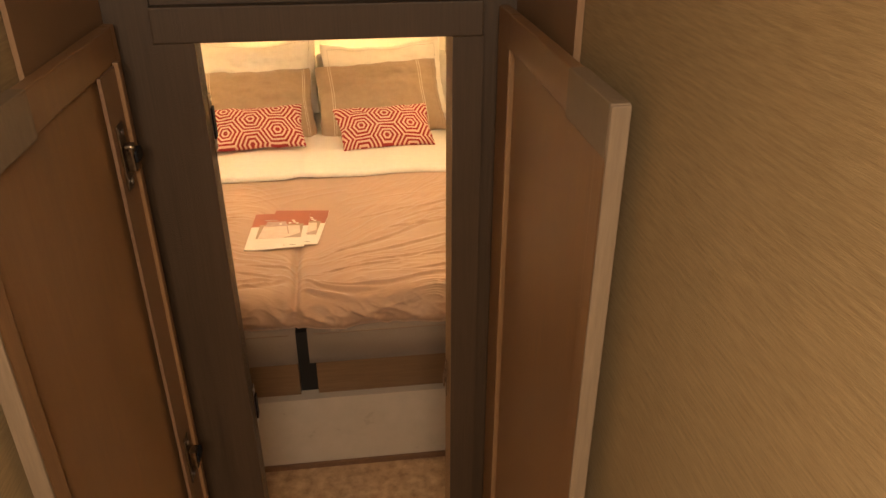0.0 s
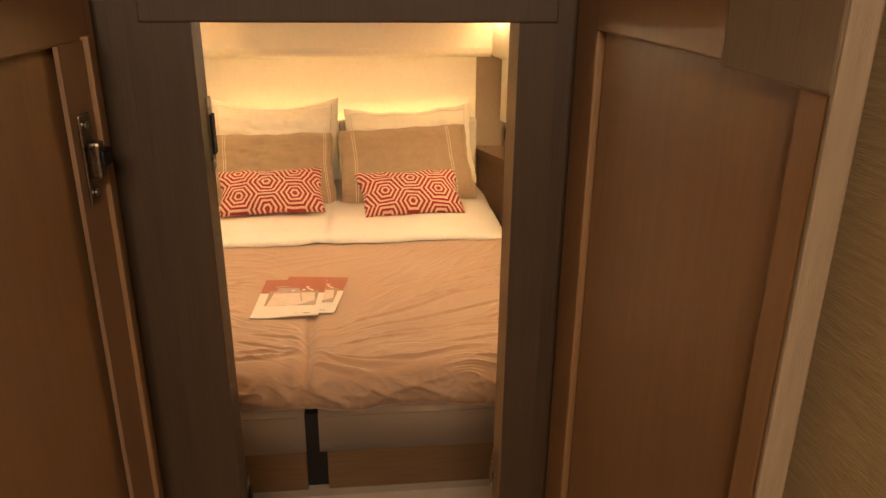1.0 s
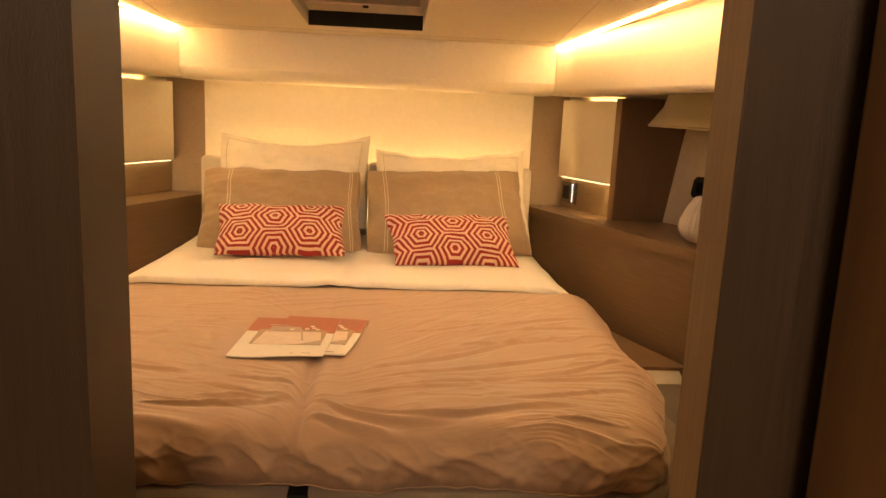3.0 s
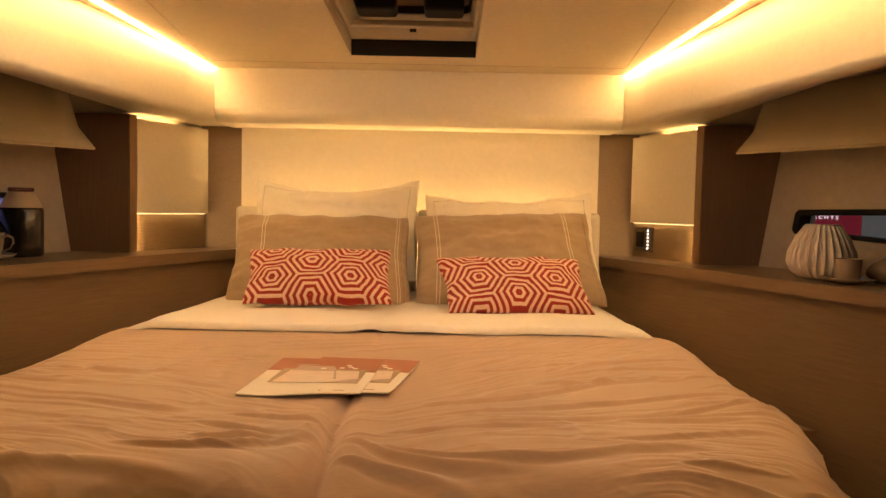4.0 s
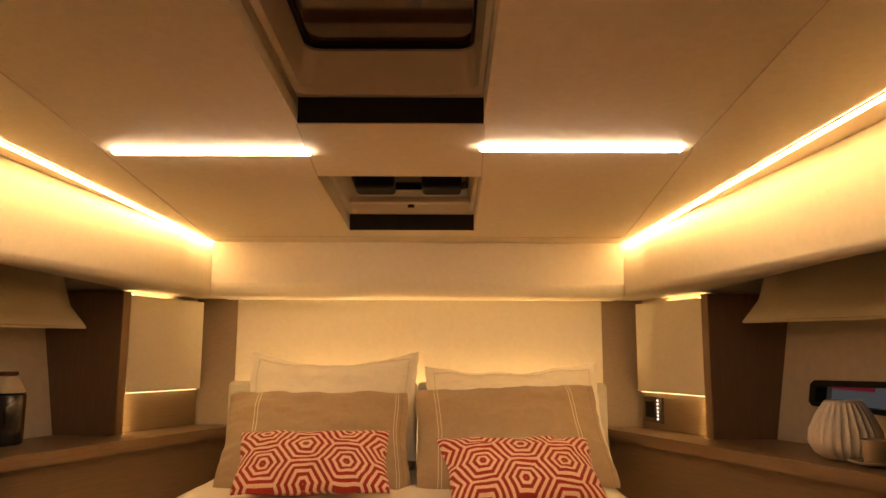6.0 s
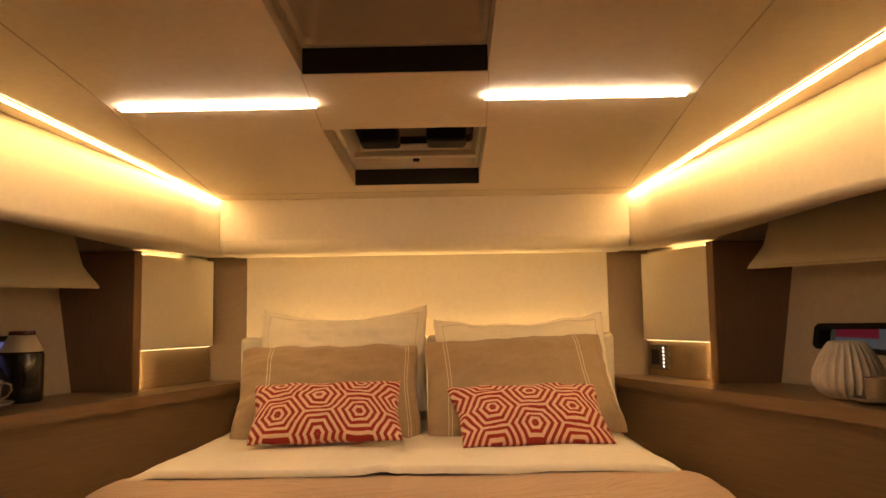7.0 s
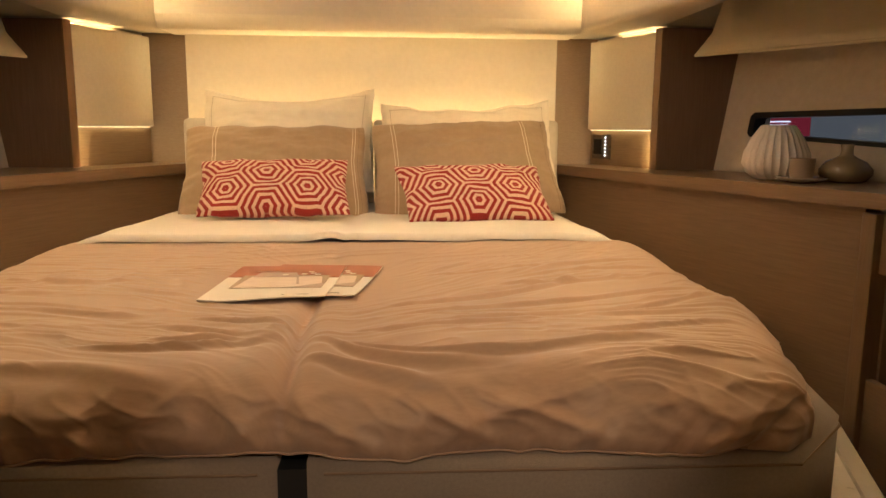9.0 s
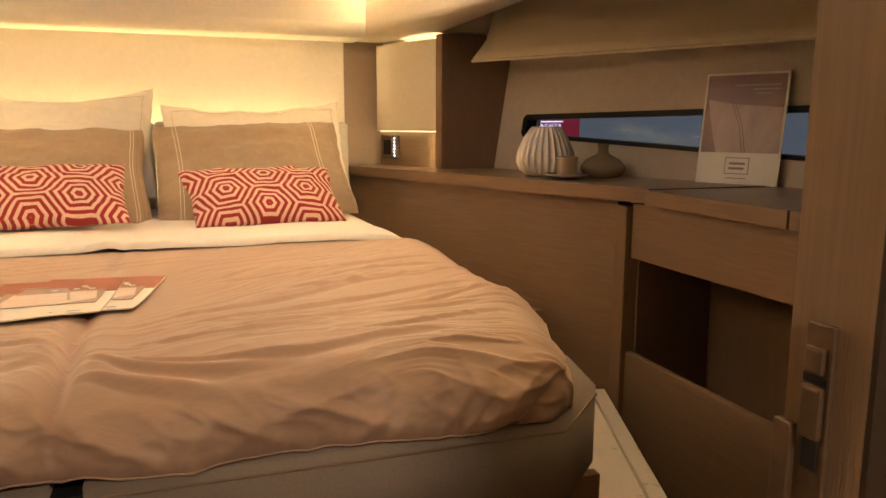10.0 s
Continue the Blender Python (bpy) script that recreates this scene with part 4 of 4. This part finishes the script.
def fold_relief(n=900):
    """Creases that fan out from the pinch in the middle seam, on a grid over x -0.8..0.8 and y 1.75..3.05."""
    xs, ys = np.linspace(-0.8, 0.8, n), np.linspace(1.75, 3.05, n)
    gx, gy = np.meshgrid(xs, ys, indexing="ij")
    h = np.zeros((n, n))
    for x0, length, y0, slope, bend, width, height in make_folds():
        t = (gx - x0) / length
        line = y0 + slope * (gx - x0) + bend * (gx - x0) ** 2 + 0.008 * np.sin(gx * 17 + y0 * 40)
        q = (gy - line) / (width * 0.8 * (0.6 + 0.8 * np.clip(t, 0, 1)))
        taper = ramp(0, 1, np.clip(np.minimum(t, 1 - t) * 3.2, 0, 1))
        h += height * 1.15 * taper * (np.exp(-q * q) - 0.45 * np.exp(-((q + 1.7) / 1.2) ** 2))
    s = gx + 0.045
    wob = 0.030 * grid_noise(gx * 5 + 20, gy * 6 + 20, 5) + 0.010 * grid_noise(gx * 13 + 20, gy * 15 + 20, 6)
    wide = np.where(s > 0, 0.28 + 1.35 * np.clip(s, 0, 1), 0.28 + 0.72 * (1 - np.exp(np.clip(s, -1, 0) / 0.08)))
    base = gy + wob - 2.11 - 0.08 * np.clip(s, 0, 1) + 0.24 * np.clip(s, -1, 0) * ramp(2.75, 2.25, gy)
    a = np.where(base > 0, base / wide, base * 1.25)
    reach = np.clip(wide, 0.3, 1.2)
    side = np.where(s > 0, 0.0, 31.0)
    # crests are thin lines where the waves cross nought; masks let them start and end
    foot = 0.34 + 0.66 * ramp(2.85, 2.32, gy)
    edge = ramp(0.36, 0.58, gx) * ramp(3.0, 2.75, gy)
    for seed, step, run, height, sharp in ((51, 0.085, 0.30, 0.0032, 2.5), (52, 0.055, 0.26, 0.0085, 6.0), (53, 0.036, 0.20, 0.0100, 7.0), (54, 0.020, 0.12, 0.0068, 6.0), (55, 0.012, 0.10, 0.0042, 6.0)):
        w = grid_noise(a / step + 40 + side, gx / run + 30, seed)
        mask = ramp(-0.45, 0.45, grid_noise(gx * 4.2 + 9 + side, gy * 6.5 + 7, seed + 20))
        amp = np.maximum(foot * (1 + 0.10 * ramp(2.2, 2.0, gy)), (0.58 if step < 0.08 else 0.45) * edge) * (1 - (1 - ramp(0.02, 0.22, np.abs(s))) * ramp(2.28, 2.5, gy))
        h += height * amp * reach * mask * np.clip(1.06 - np.sqrt(w * w + 0.006), 0, 1) ** sharp
    # faint pulls towards the head
    w = grid_noise((gy - 0.35 * s) / 0.05 + 50, gx / 0.2 + 30, 31)
    h += 0.0038 * (1 - np.abs(w)) ** 3 * ramp(0.0, 0.6, grid_noise(gx * 4 + 8, gy * 5 + 3, 32)) * ramp(3.02, 2.8, gy)
    return h


RELIEF = fold_relief()


def folds(x, y):
    i = max(0, min(898, int((x + 0.8) / 1.6 * 899)))
    j = max(0, min(898, int((y - 1.75) / 1.3 * 899)))
    a, b = (x + 0.8) / 1.6 * 899 - i, (y - 1.75) / 1.3 * 899 - j
    h = RELIEF[i][j] * (1 - a) * (1 - b) + RELIEF[i + 1][j] * a * (1 - b) + RELIEF[i][j + 1] * (1 - a) * b + RELIEF[i + 1][j + 1] * a * b
    flat = smoothstep(0.85, 1.25, math.hypot((x + 0.08) / 0.19, (y - 2.47) / 0.17))
    return (0.1 + 0.9 * flat) * 0.60 * h + (0.3 + 0.7 * flat) * 0.009 * noise.noise(Vector((x * 2.4, y * 3.6, 9.7))) * smoothstep(3.0, 2.5, y)


HEM = []


def duvet():
    """A puffed cloth: flat on top, falling steeply round a plan with rounded foot corners."""
    bm = bmesh.new()
    nx, ny = 480, 400
    foot, turn, roll = 1.985, 0.115, 0.12
    rows = []

    def half_width(y, port):
        w = 0.755 + (0.035 if port else 0.0) - 0.030 * smoothstep(3.0, 2.6, y) - 0.072 * smoothstep(2.42, 2.05, y)
        e = min(max(turn - (y - foot), 0.0), turn)
        return w, w - turn + math.sqrt(turn * turn - e * e)

    for j in range(ny + 1):
        v = j / ny
        row = []
        for i in range(nx + 1):
            u = 2 * i / nx - 1
            wave = 0.010 * math.sin(u * 9 + 1) + 0.012 * noise.noise(Vector((u * 7, 0, 2))) + 0.005 * noise.noise(Vector((u * 21, 0, 5)))
            vv = 0.45 * v + 0.55 * math.sin(v * math.pi / 2)
            y = 3.0 - vv * (3.0 - foot)
            wide, half = half_width(y, u < 0)
            x = half * (0.45 * u + 0.55 * math.sin(u * math.pi / 2))
            ds, df = wide - abs(x), y - foot
            if ds < turn and df < turn:
                d = turn - math.hypot(turn - ds, turn - df)
                ox, oy = math.copysign(turn - ds, x), -(turn - df)
            elif ds < df:
                d, ox, oy = ds, math.copysign(1, x), 0.0
            else:
                d, ox, oy = df, 0.0, -1.0
            length = math.hypot(ox, oy) or 1.0
            ox, oy = ox / length, oy / length
            q = 1 - min(1.0, max(0.0, d / roll))
            fall = 1 - max(0.0, 1 - q ** 2.3) ** (1 / 2.1)
            z = 0.724 - 0.108 * fall
            steep = smoothstep(0.05, 0.75, fall)
            h = folds(x, y) * (1 - 0.35 * steep)
            z += h * (1 - 0.8 * steep)
            # the seam between the halves of the cover
            s = x + 0.045 + 0.010 * noise.noise(Vector((0, y * 6, 2)))
            z -= 0.014 * math.exp(-(s / 0.012) ** 2) * (0.2 + 1.0 * smoothstep(2.6, 2.1, y)) * (1 - steep)
            z += 0.008 * math.exp(-((abs(s) - 0.035) / 0.025) ** 2) * smoothstep(2.5, 2.1, y)
            # slack folds on the falling sides
            run = x - y * 0.6
            slack = 0.007 * noise.noise(Vector((run * 7 + z * 9, z * 8, 1.2)))
            for wide_fold, tall, lean, seed in ((6.0, 10.0, 13.0, 4.4), (11.0, 16.0, -9.0, 7.7), (17.0, 34.0, 20.0, 2.1)):
                ridge = abs(noise.noise(Vector((run * wide_fold + z * lean, z * tall, seed))))
                slack += (0.16 / wide_fold) * max(0.0, 0.30 - ridge) ** 1.3 * 1.7
            push = 0.8 * steep * h + slack * smoothstep(0.02, 0.6, fall) - 0.018 * math.exp(-(s / 0.022) ** 2) * steep - 0.012 * fall ** 3 + wave * steep * (df < 0.2)
            x += ox * push
            y += oy * push
            z += 0.005 * noise.noise(Vector((x * 5.5, y * 5, 1.0))) * smoothstep(0.7, 1.0, fall)
            row.append(bm.verts.new((x, y, max(z, 0.614 if y < 2.2 else 0.58))))
        rows.append(row)
    for a, b in zip(rows, rows[1:]):
        for i in range(nx):
            bm.faces.new((a[i], a[i + 1], b[i + 1], b[i]))
    HEM.extend(v.co.copy() for v in rows[-1][12:-12:4])
    geo = bmesh.ops.extrude_edge_only(bm, edges=[e for e in bm.edges if e.is_boundary])
    for v in geo["geom"]:
        if isinstance(v, bmesh.types.BMVert):
            v.co.z -= 0.004
            v.co.x *= 0.985
            v.co.y = 2.5 + (v.co.y - 2.5) * 0.975
    return bm


ob = empty("duvet", 0, 2.5, 0.61, "rumpled taupe cotton duvet over the bed", "duvet")
part("cover", duvet(), DUVET, ob, smooth=True)
part("hem", tube([p + Vector((0, -0.001, 0.001)) for p in HEM], 0.0015, 6), DUVET, ob, smooth=True)


def sheet():
    """The white sheet folded back over the duvet's head edge."""
    bm = bmesh.new()
    nx, ny = 120, 40
    rows = []
    for j in range(ny + 1):
        v = j / ny
        row = []
        for i in range(nx + 1):
            u = 2 * i / nx - 1
            x = u * (0.725 if u > 0 else 0.765)
            s = x + 0.045
            y0 = 2.972 + 0.012 * noise.noise(Vector((u * 3, 0, 4))) + 0.02 * math.exp(-(s / 0.03) ** 2) + 0.015 * u
            y = y0 + v * (3.93 - y0)
            d = max(0.0, abs(x) - (0.57 if u > 0 else 0.61))
            z = 0.744 - 3.6 * d * d - 0.012 * smoothstep(3.1, 3.5, y)
            z += 0.006 * noise.noise(Vector((x * 4, y * 5, 8))) + 0.003 * noise.noise(Vector((x * 9, y * 16, 2)))
            z += 0.012 * math.exp(-((s + 0.02) / 0.05) ** 2) * math.exp(-((y - y0) / 0.06) ** 2)
            z -= 0.008 * math.exp(-(s / 0.02) ** 2)
            row.append(bm.verts.new((x, y, z)))
        rows.append(row)
    for a, b in zip(rows, rows[1:]):
        for i in range(nx):
            bm.faces.new((a[i], a[i + 1], b[i + 1], b[i]))
    geo = bmesh.ops.extrude_edge_only(bm, edges=[e for e in bm.edges if e.is_boundary])
    for v in geo["geom"]:
        if isinstance(v, bmesh.types.BMVert):
            v.co.z -= 0.016 if abs(v.co.x) < 0.7 else 0.10
    return bm


ob = finish("sheet", sheet(), WHITE, smooth=True)
tagged(ob, "ivory cotton sheet folded back over the duvet", "sheet")


# ---- pillows ----
def pillow_mesh(w, h, t, seed, flange=0.0, sag=0.0, crease=1.0, n=56, splay=(0.0, 0.0), draw=0.07, shift=(0.0, 0.0), corner=0.0):
    """A stuffed case lying flat, its middle at the origin; u across, v up. Returns the bmesh and a way to find its surface."""
    def surf(u, v, side):
        """u, v in -1..1"""
        inner = 1 - flange
        a, b = min(1.0, abs(u) / inner), min(1.0, abs(v) / (1 - flange * w / h))
        puff = max(0.0, (1 - a ** 2.6)) ** 0.62 * max(0.0, (1 - b ** 2.6)) ** 0.62
        # gathers that run in from the seams
        gather = 0.0035 * crease * (max(0.0, abs(u) - 0.72) / 0.28 * noise.noise(Vector((u * 0.8, v * 11, seed + 3))) + max(0.0, abs(v) - 0.70) / 0.30 * noise.noise(Vector((u * 15, v * 0.8, seed + 6))))
        x = u * w / 2 * (1 - 0.055 * (1 - abs(v)) * abs(u)) 
        y = v * h / 2 * (1 - draw * (1 - abs(u) ** 1.6) * abs(v))
        x -= math.copysign(corner * (abs(u) * abs(v)) ** 7 - crease * 0.004 * noise.noise(Vector((v * 3.5, seed, u))) * abs(u) ** 4, u)
        y -= math.copysign(0.8 * corner * (abs(u) * abs(v)) ** 7 - crease * 0.004 * noise.noise(Vector((u * 4.5, v, seed + 2))) * abs(v) ** 4, v)
        x -= splay[0 if u < 0 else 1] * abs(u) * v
        # corners keep their points, sides draw in
        wr = crease * (0.005 * noise.noise(Vector((u * 4, v * 4, seed))) + 0.003 * noise.noise(Vector((u * 9, v * 9, seed + 4))))
        edge_wave = 0.006 * noise.noise(Vector((u * 3, v * 3, seed + 9))) * crease
        z = side * (t / 2 * puff + 0.0025) + wr * (0.3 + puff) + edge_wave + gather * min(1.0, 3 * puff)
        y -= sag * (1 - u * u) * max(0, v)
        return Vector((x, y + crease * 0.006 * noise.noise(Vector((u * 3.1, seed, v))) * (abs(v) > 0.5), z))
    bm = bmesh.new()
    uvl = bm.loops.layers.uv.new("UVMap")
    grids = []
    for side in (1, -1):
        grids.append([[bm.verts.new(surf(2 * i / n - 1, 2 * j / n - 1, side)) for i in range(n + 1)] for j in range(n + 1)])
    for g, flip in ((grids[0], False), (grids[1], True)):
        for j in range(n):
            for i in range(n):
                q = [(j, i), (j, i + 1), (j + 1, i + 1), (j + 1, i)]
                f = bm.faces.new([g[a][b] for a, b in (q[::-1] if flip else q)])
                for lp, (a, b) in zip(f.loops, q[::-1] if flip else q):
                    lp[uvl].uv = ((b / n - 0.5) * w + shift[0], (a / n - 0.5) * h + shift[1])
    rim = [(0, i) for i in range(n)] + [(j, n) for j in range(n)] + [(n, n - i) for i in range(n)] + [(n - j, 0) for j in range(n)]
    for (a, b), (c, d) in zip(rim, rim[1:] + rim[:1]):
        f = bm.faces.new((grids[0][a][b], grids[1][a][b], grids[1][c][d], grids[0][c][d]))
        for lp, (p, q) in zip(f.loops, ((a, b), (a, b), (c, d), (c, d))):
            lp[uvl].uv = ((q / n - 0.5) * w + shift[0], (p / n - 0.5) * h + shift[1])
    return bm, surf


def ribbon(surf, line, width, lift):
    """A flat trim laid on a pillow along points in u, v."""
    bm = bmesh.new()
    top = []
    for k, (u, v) in enumerate(line):
        p = surf(u, v, 1)
        a, b = line[max(k - 1, 0)], line[min(k + 1, len(line) - 1)]
        way = (surf(*b, 1) - surf(*a, 1)).normalized()
        side = way.cross(Vector((0, 0, 1))).normalized() * width / 2
        up = Vector((0, 0, lift))
        top.append([bm.verts.new(p - side), bm.verts.new(p - side + up), bm.verts.new(p + side + up), bm.verts.new(p + side)])
    for a, b in zip(top, top[1:]):
        for k in range(3):
            bm.faces.new((a[k], a[k + 1], b[k + 1], b[k]))
    return bm


def place_pillow(ob, x, y, z, tilt, roll=0.0, turn=0.0):
    """Stands a pillow up, leaning back by tilt from the upright, with its middle at the place given."""
    ob.matrix_basis = Matrix.Translation((x, y, z)) @ pose(0, 0, 0, 0, 0, turn) @ pose(0, 0, 0, 90 - tilt, 0, 0) @ pose(0, 0, 0, 0, 0, roll)


def vline(u, bend=0.0, lo=-0.97, hi=0.97, n=30):
    return [(u + bend * (1 - (2 * k / n - 1) ** 2), lo + (hi - lo) * k / n) for k in range(n + 1)]


# ivory pillows with a flanged edge at the back
for x, z, roll, seed, w in ((-0.298, 0.962, 0.7, 1.0, 0.61), (0.345, 0.920, 1.8, 5.0, 0.625)):
    bm, surf = pillow_mesh(w, 0.41, 0.20, seed, 0.06, 0.042 if x < 0 else 0.022, 1.5)
    ob = finish("pillow", bm, WHITE, smooth=True)
    tagged(ob, "ivory cotton pillow with stitched flange against the headboard", "pillow", "ivory pillows")
    e = 0.90
    line = [(-e + 2 * e * k / 30, 0.86) for k in range(31)]
    part("stitching", ribbon(surf, line, 0.0008, 0.0006), DARK_THREAD, ob, "dark stitched line")
    for u in (-0.9, 0.9):
        part("stitching", ribbon(surf, vline(u, 0, -0.86, 0.86), 0.0008, 0.0006), DARK_THREAD, ob)
    place_pillow(ob, x, 3.808, z, 28, roll, -2 if x < 0 else 2)

# taupe pillows with double pale stripes
for x, y, z, roll, seed, w, turn, h in ((-0.312, 3.618, 0.862, 0.3, 2.0, 0.605, 3, 0.375), (0.314, 3.628, 0.872, 3.0, 7.0, 0.625, 2, 0.40)):
    bm, surf = pillow_mesh(w, h, 0.15, seed, 0.0, 0.0, 1.35, splay=(0.004, 0.004) if x < 0 else (-0.006, 0.004), draw=0.05, corner=0.009)
    ob = finish("pillow", bm, LINEN, smooth=True)
    tagged(ob, "taupe cotton pillow with pale double stripes", "pillow", "taupe pillows")
    for u in ((-0.665, -0.63, 0.86, 0.89) if x < 0 else (-0.785, -0.75, 0.665, 0.70)):
        part("stripe", ribbon(surf, vline(u, 0.0), 0.0020, 0.0010), THREAD, ob, "pale woven stripe")
    part("border_seam", ribbon(surf, vline(0.93, 0), 0.0012, 0.001), DARK_THREAD, ob)
    place_pillow(ob, x, y, z, 40, roll, turn)

# red cushions
for x, y, z, roll, seed, turn, splay, shift in ((-0.276, 3.375, 0.827, 1.0, 3.0, 3, (0.004, 0.002), (0.018, 0.107)), (0.319, 3.363, 0.813, 0.4, 8.0, 4, (0.016, 0.006), (0.0, 0.077))):
    bm, surf = pillow_mesh(0.44, 0.232, 0.11, seed, 0.0, 0.0, 1.0, splay=splay, draw=0.11, shift=shift)
    ob = finish("cushion", bm, HEX, smooth=True)
    tagged(ob, "small red and pink hexagon-patterned cushion leaning on a pillow", "cushion", "red cushions")
    place_pillow(ob, x, y, z, 50, roll, turn)


# ---- leaflets on the duvet ----
def leaflet(x, y, z, turn, label):
    ob = empty("leaflet", 0, 0, 0, label, "leaflet", "leaflets on the bed")
    def bow(px, py):
        front = max(0.0, -py / 0.146) ** 2
        return 0.0015 * math.sin((px + 0.1) * 9) ** 2 + front * (0.0015 + 0.0025 * math.sin(px * 30 + 0.4)) + 0.006 * front * max(0.0, px / 0.1) ** 2
    def patch(corners, lift, thick, n=10):
        """A sheet between four corners, bowed like the paper."""
        bm = bmesh.new()
        (ax, ay), (bx, by), (cx, cy), (dx, dy) = corners
        def spot(i, j, d):
            u, v = i / n, j / n
            px = (ax * (1 - u) + bx * u) * (1 - v) + (dx * (1 - u) + cx * u) * v
            py = (ay * (1 - u) + by * u) * (1 - v) + (dy * (1 - u) + cy * u) * v
            return bm.verts.new((px, py, bow(px, py) + lift - d))
        rows = [[[spot(i, j, d) for i in range(n + 1)] for j in range(n + 1)] for d in (0, thick)]
        for g, r in enumerate(rows):
            for j in range(n):
                for i in range(n):
                    q = [r[j][i], r[j][i + 1], r[j + 1][i + 1], r[j + 1][i]]
                    bm.faces.new(q if g == 0 else q[::-1])
        rim = [(0, i) for i in range(n)] + [(j, n) for j in range(n)] + [(n, n - i) for i in range(n)] + [(n - j, 0) for j in range(n)]
        for (a, b), (c, d) in zip(rim, rim[1:] + rim[:1]):
            bm.faces.new((rows[0][a][b], rows[1][a][b], rows[1][c][d], rows[0][c][d]))
        return bm
    def rect(x0, x1, y0, y1):
        return ((x0, y0), (x1, y0), (x1, y1), (x0, y1))
    part("paper", patch(rect(-0.103, 0.103, -0.146, 0.146), 0.002, 0.002, 20), PAPER, ob)
    part("red_band", patch(rect(-0.103, 0.103, 0.036, 0.146), 0.0026, 0.0005), PRINT_RED, ob, "terracotta printed band")
    ph = part("photo", patch(rect(-0.075, 0.085, -0.062, 0.05), 0.0031, 0.0004), PRINT_OLIVE, ob, "soft photo of folded linen")
    part("printed_linen", patch(((-0.068, -0.062), (0.085, -0.062), (0.072, 0.036), (-0.058, 0.036)), 0.0035, 0.0003), PRINT_GREY, ph)
    part("printed_pillow", patch(((-0.054, 0.032), (0.030, 0.032), (0.018, 0.072), (-0.05, 0.075)), 0.0038, 0.0003), PRINT_PINK, ph)
    part("printed_crease", patch(((0.036, -0.03), (0.041, -0.03), (0.029, 0.032), (0.025, 0.032)), 0.0039, 0.0003), PRINT_SHADE, ph)
    part("photo_shade", patch(((0.030, -0.062), (0.085, -0.062), (0.085, -0.022), (0.083, -0.024)), 0.0039, 0.0003), PRINT_SHADE, ph)
    for a, b in ((0.03, 0.052), (0.046, 0.060), (0.040, 0.074), (0.056, 0.050), (-0.004, 0.046)):
        part("printed_flower", patch(rect(a, a + 0.010, b, b + 0.009), 0.0042, 0.0003), PAPER, ph)
    part("caption", patch(rect(0.055, 0.074, -0.127, -0.124), 0.0028, 0.0003), PRINT_INK, ob)
    part("caption", patch(rect(0.030, 0.034, -0.127, -0.124), 0.0028, 0.0003), PRINT_INK, ob)
    part("title", patch(rect(-0.06, -0.015, 0.085, 0.090), 0.0031, 0.0003), PRINT_PINK, ob)
    ob.matrix_basis = pose(x, y, z, 0, 0, turn)


leaflet(-0.122, 2.477, 0.7275, -3, "printed leaflet with terracotta band lying on the duvet")
leaflet(-0.062, 2.503, 0.7245, -8, "second printed leaflet half hidden under the first")

# ---- outside the windows ----
ob = finish("backdrop_starboard", box(2.6, 2.62, 0.6, 12.0, 0.0, 2.2), SKY_GREY)
tagged(ob, "dim blue-grey boat hall outside", "backdrop", kind="structure")
sign = part("sign_board", box(2.59, 2.598, 5.58, 6.55, 0.93, 1.085), SIGN_RED, ob, "dark red lit sign board with white letters")
letters = bpy.data.curves.new("sign_letters", "FONT")
letters.body, letters.size, letters.align_x, letters.extrude, letters.space_character = "YACHTS", 0.030, "CENTER", 0.001, 1.5
letters.materials.append(SIGN_WHITE)
text = new("sign_letters", letters)
text.matrix_basis = pose(2.586, 6.02, 1.025, 90, 0, -90) @ Matrix.Diagonal((2.6, 1, 1, 1))
text.parent = ob
part("sign_bar", box(2.586, 2.589, 5.80, 6.24, 1.058, 1.066), SIGN_WHITE, ob)
ob = finish("backdrop_port", box(-2.62, -2.6, 0.6, 12.0, 0.0, 2.2), SCREEN_BLUE)
tagged(ob, "violet-blue lit boards in the hall outside", "backdrop", kind="structure")
part("white_board", box(-2.598, -2.59, 3.6, 5.48, 0.80, 1.066), BOARD_WHITE, ob)
for z in (0.965, 1.0, 1.04):
    part("board_line", box(-2.589, -2.587, 3.6, 5.47, z, z + 0.006), SCREEN_BLUE, ob)
part("neon_tube", box(-2.598, -2.58, 3.6, 6.2, 1.088, 1.108), NEON, ob, "violet light tube")


# ---- lamps ----
lamp = bpy.data.lights.new("passage_ceiling_lamp", "AREA")
lamp.energy, lamp.color, lamp.shape, lamp.size, lamp.size_y = 13.5, (1.0, 0.70, 0.45), "RECTANGLE", 0.5, 0.4
ob = new("passage_ceiling_lamp", lamp)
ob.matrix_basis = look((0.11, -0.40, 2.18), (0.12, 0.1, 0.6))
tagged(ob, "warm lamp in the passage ceiling", "ceiling light")
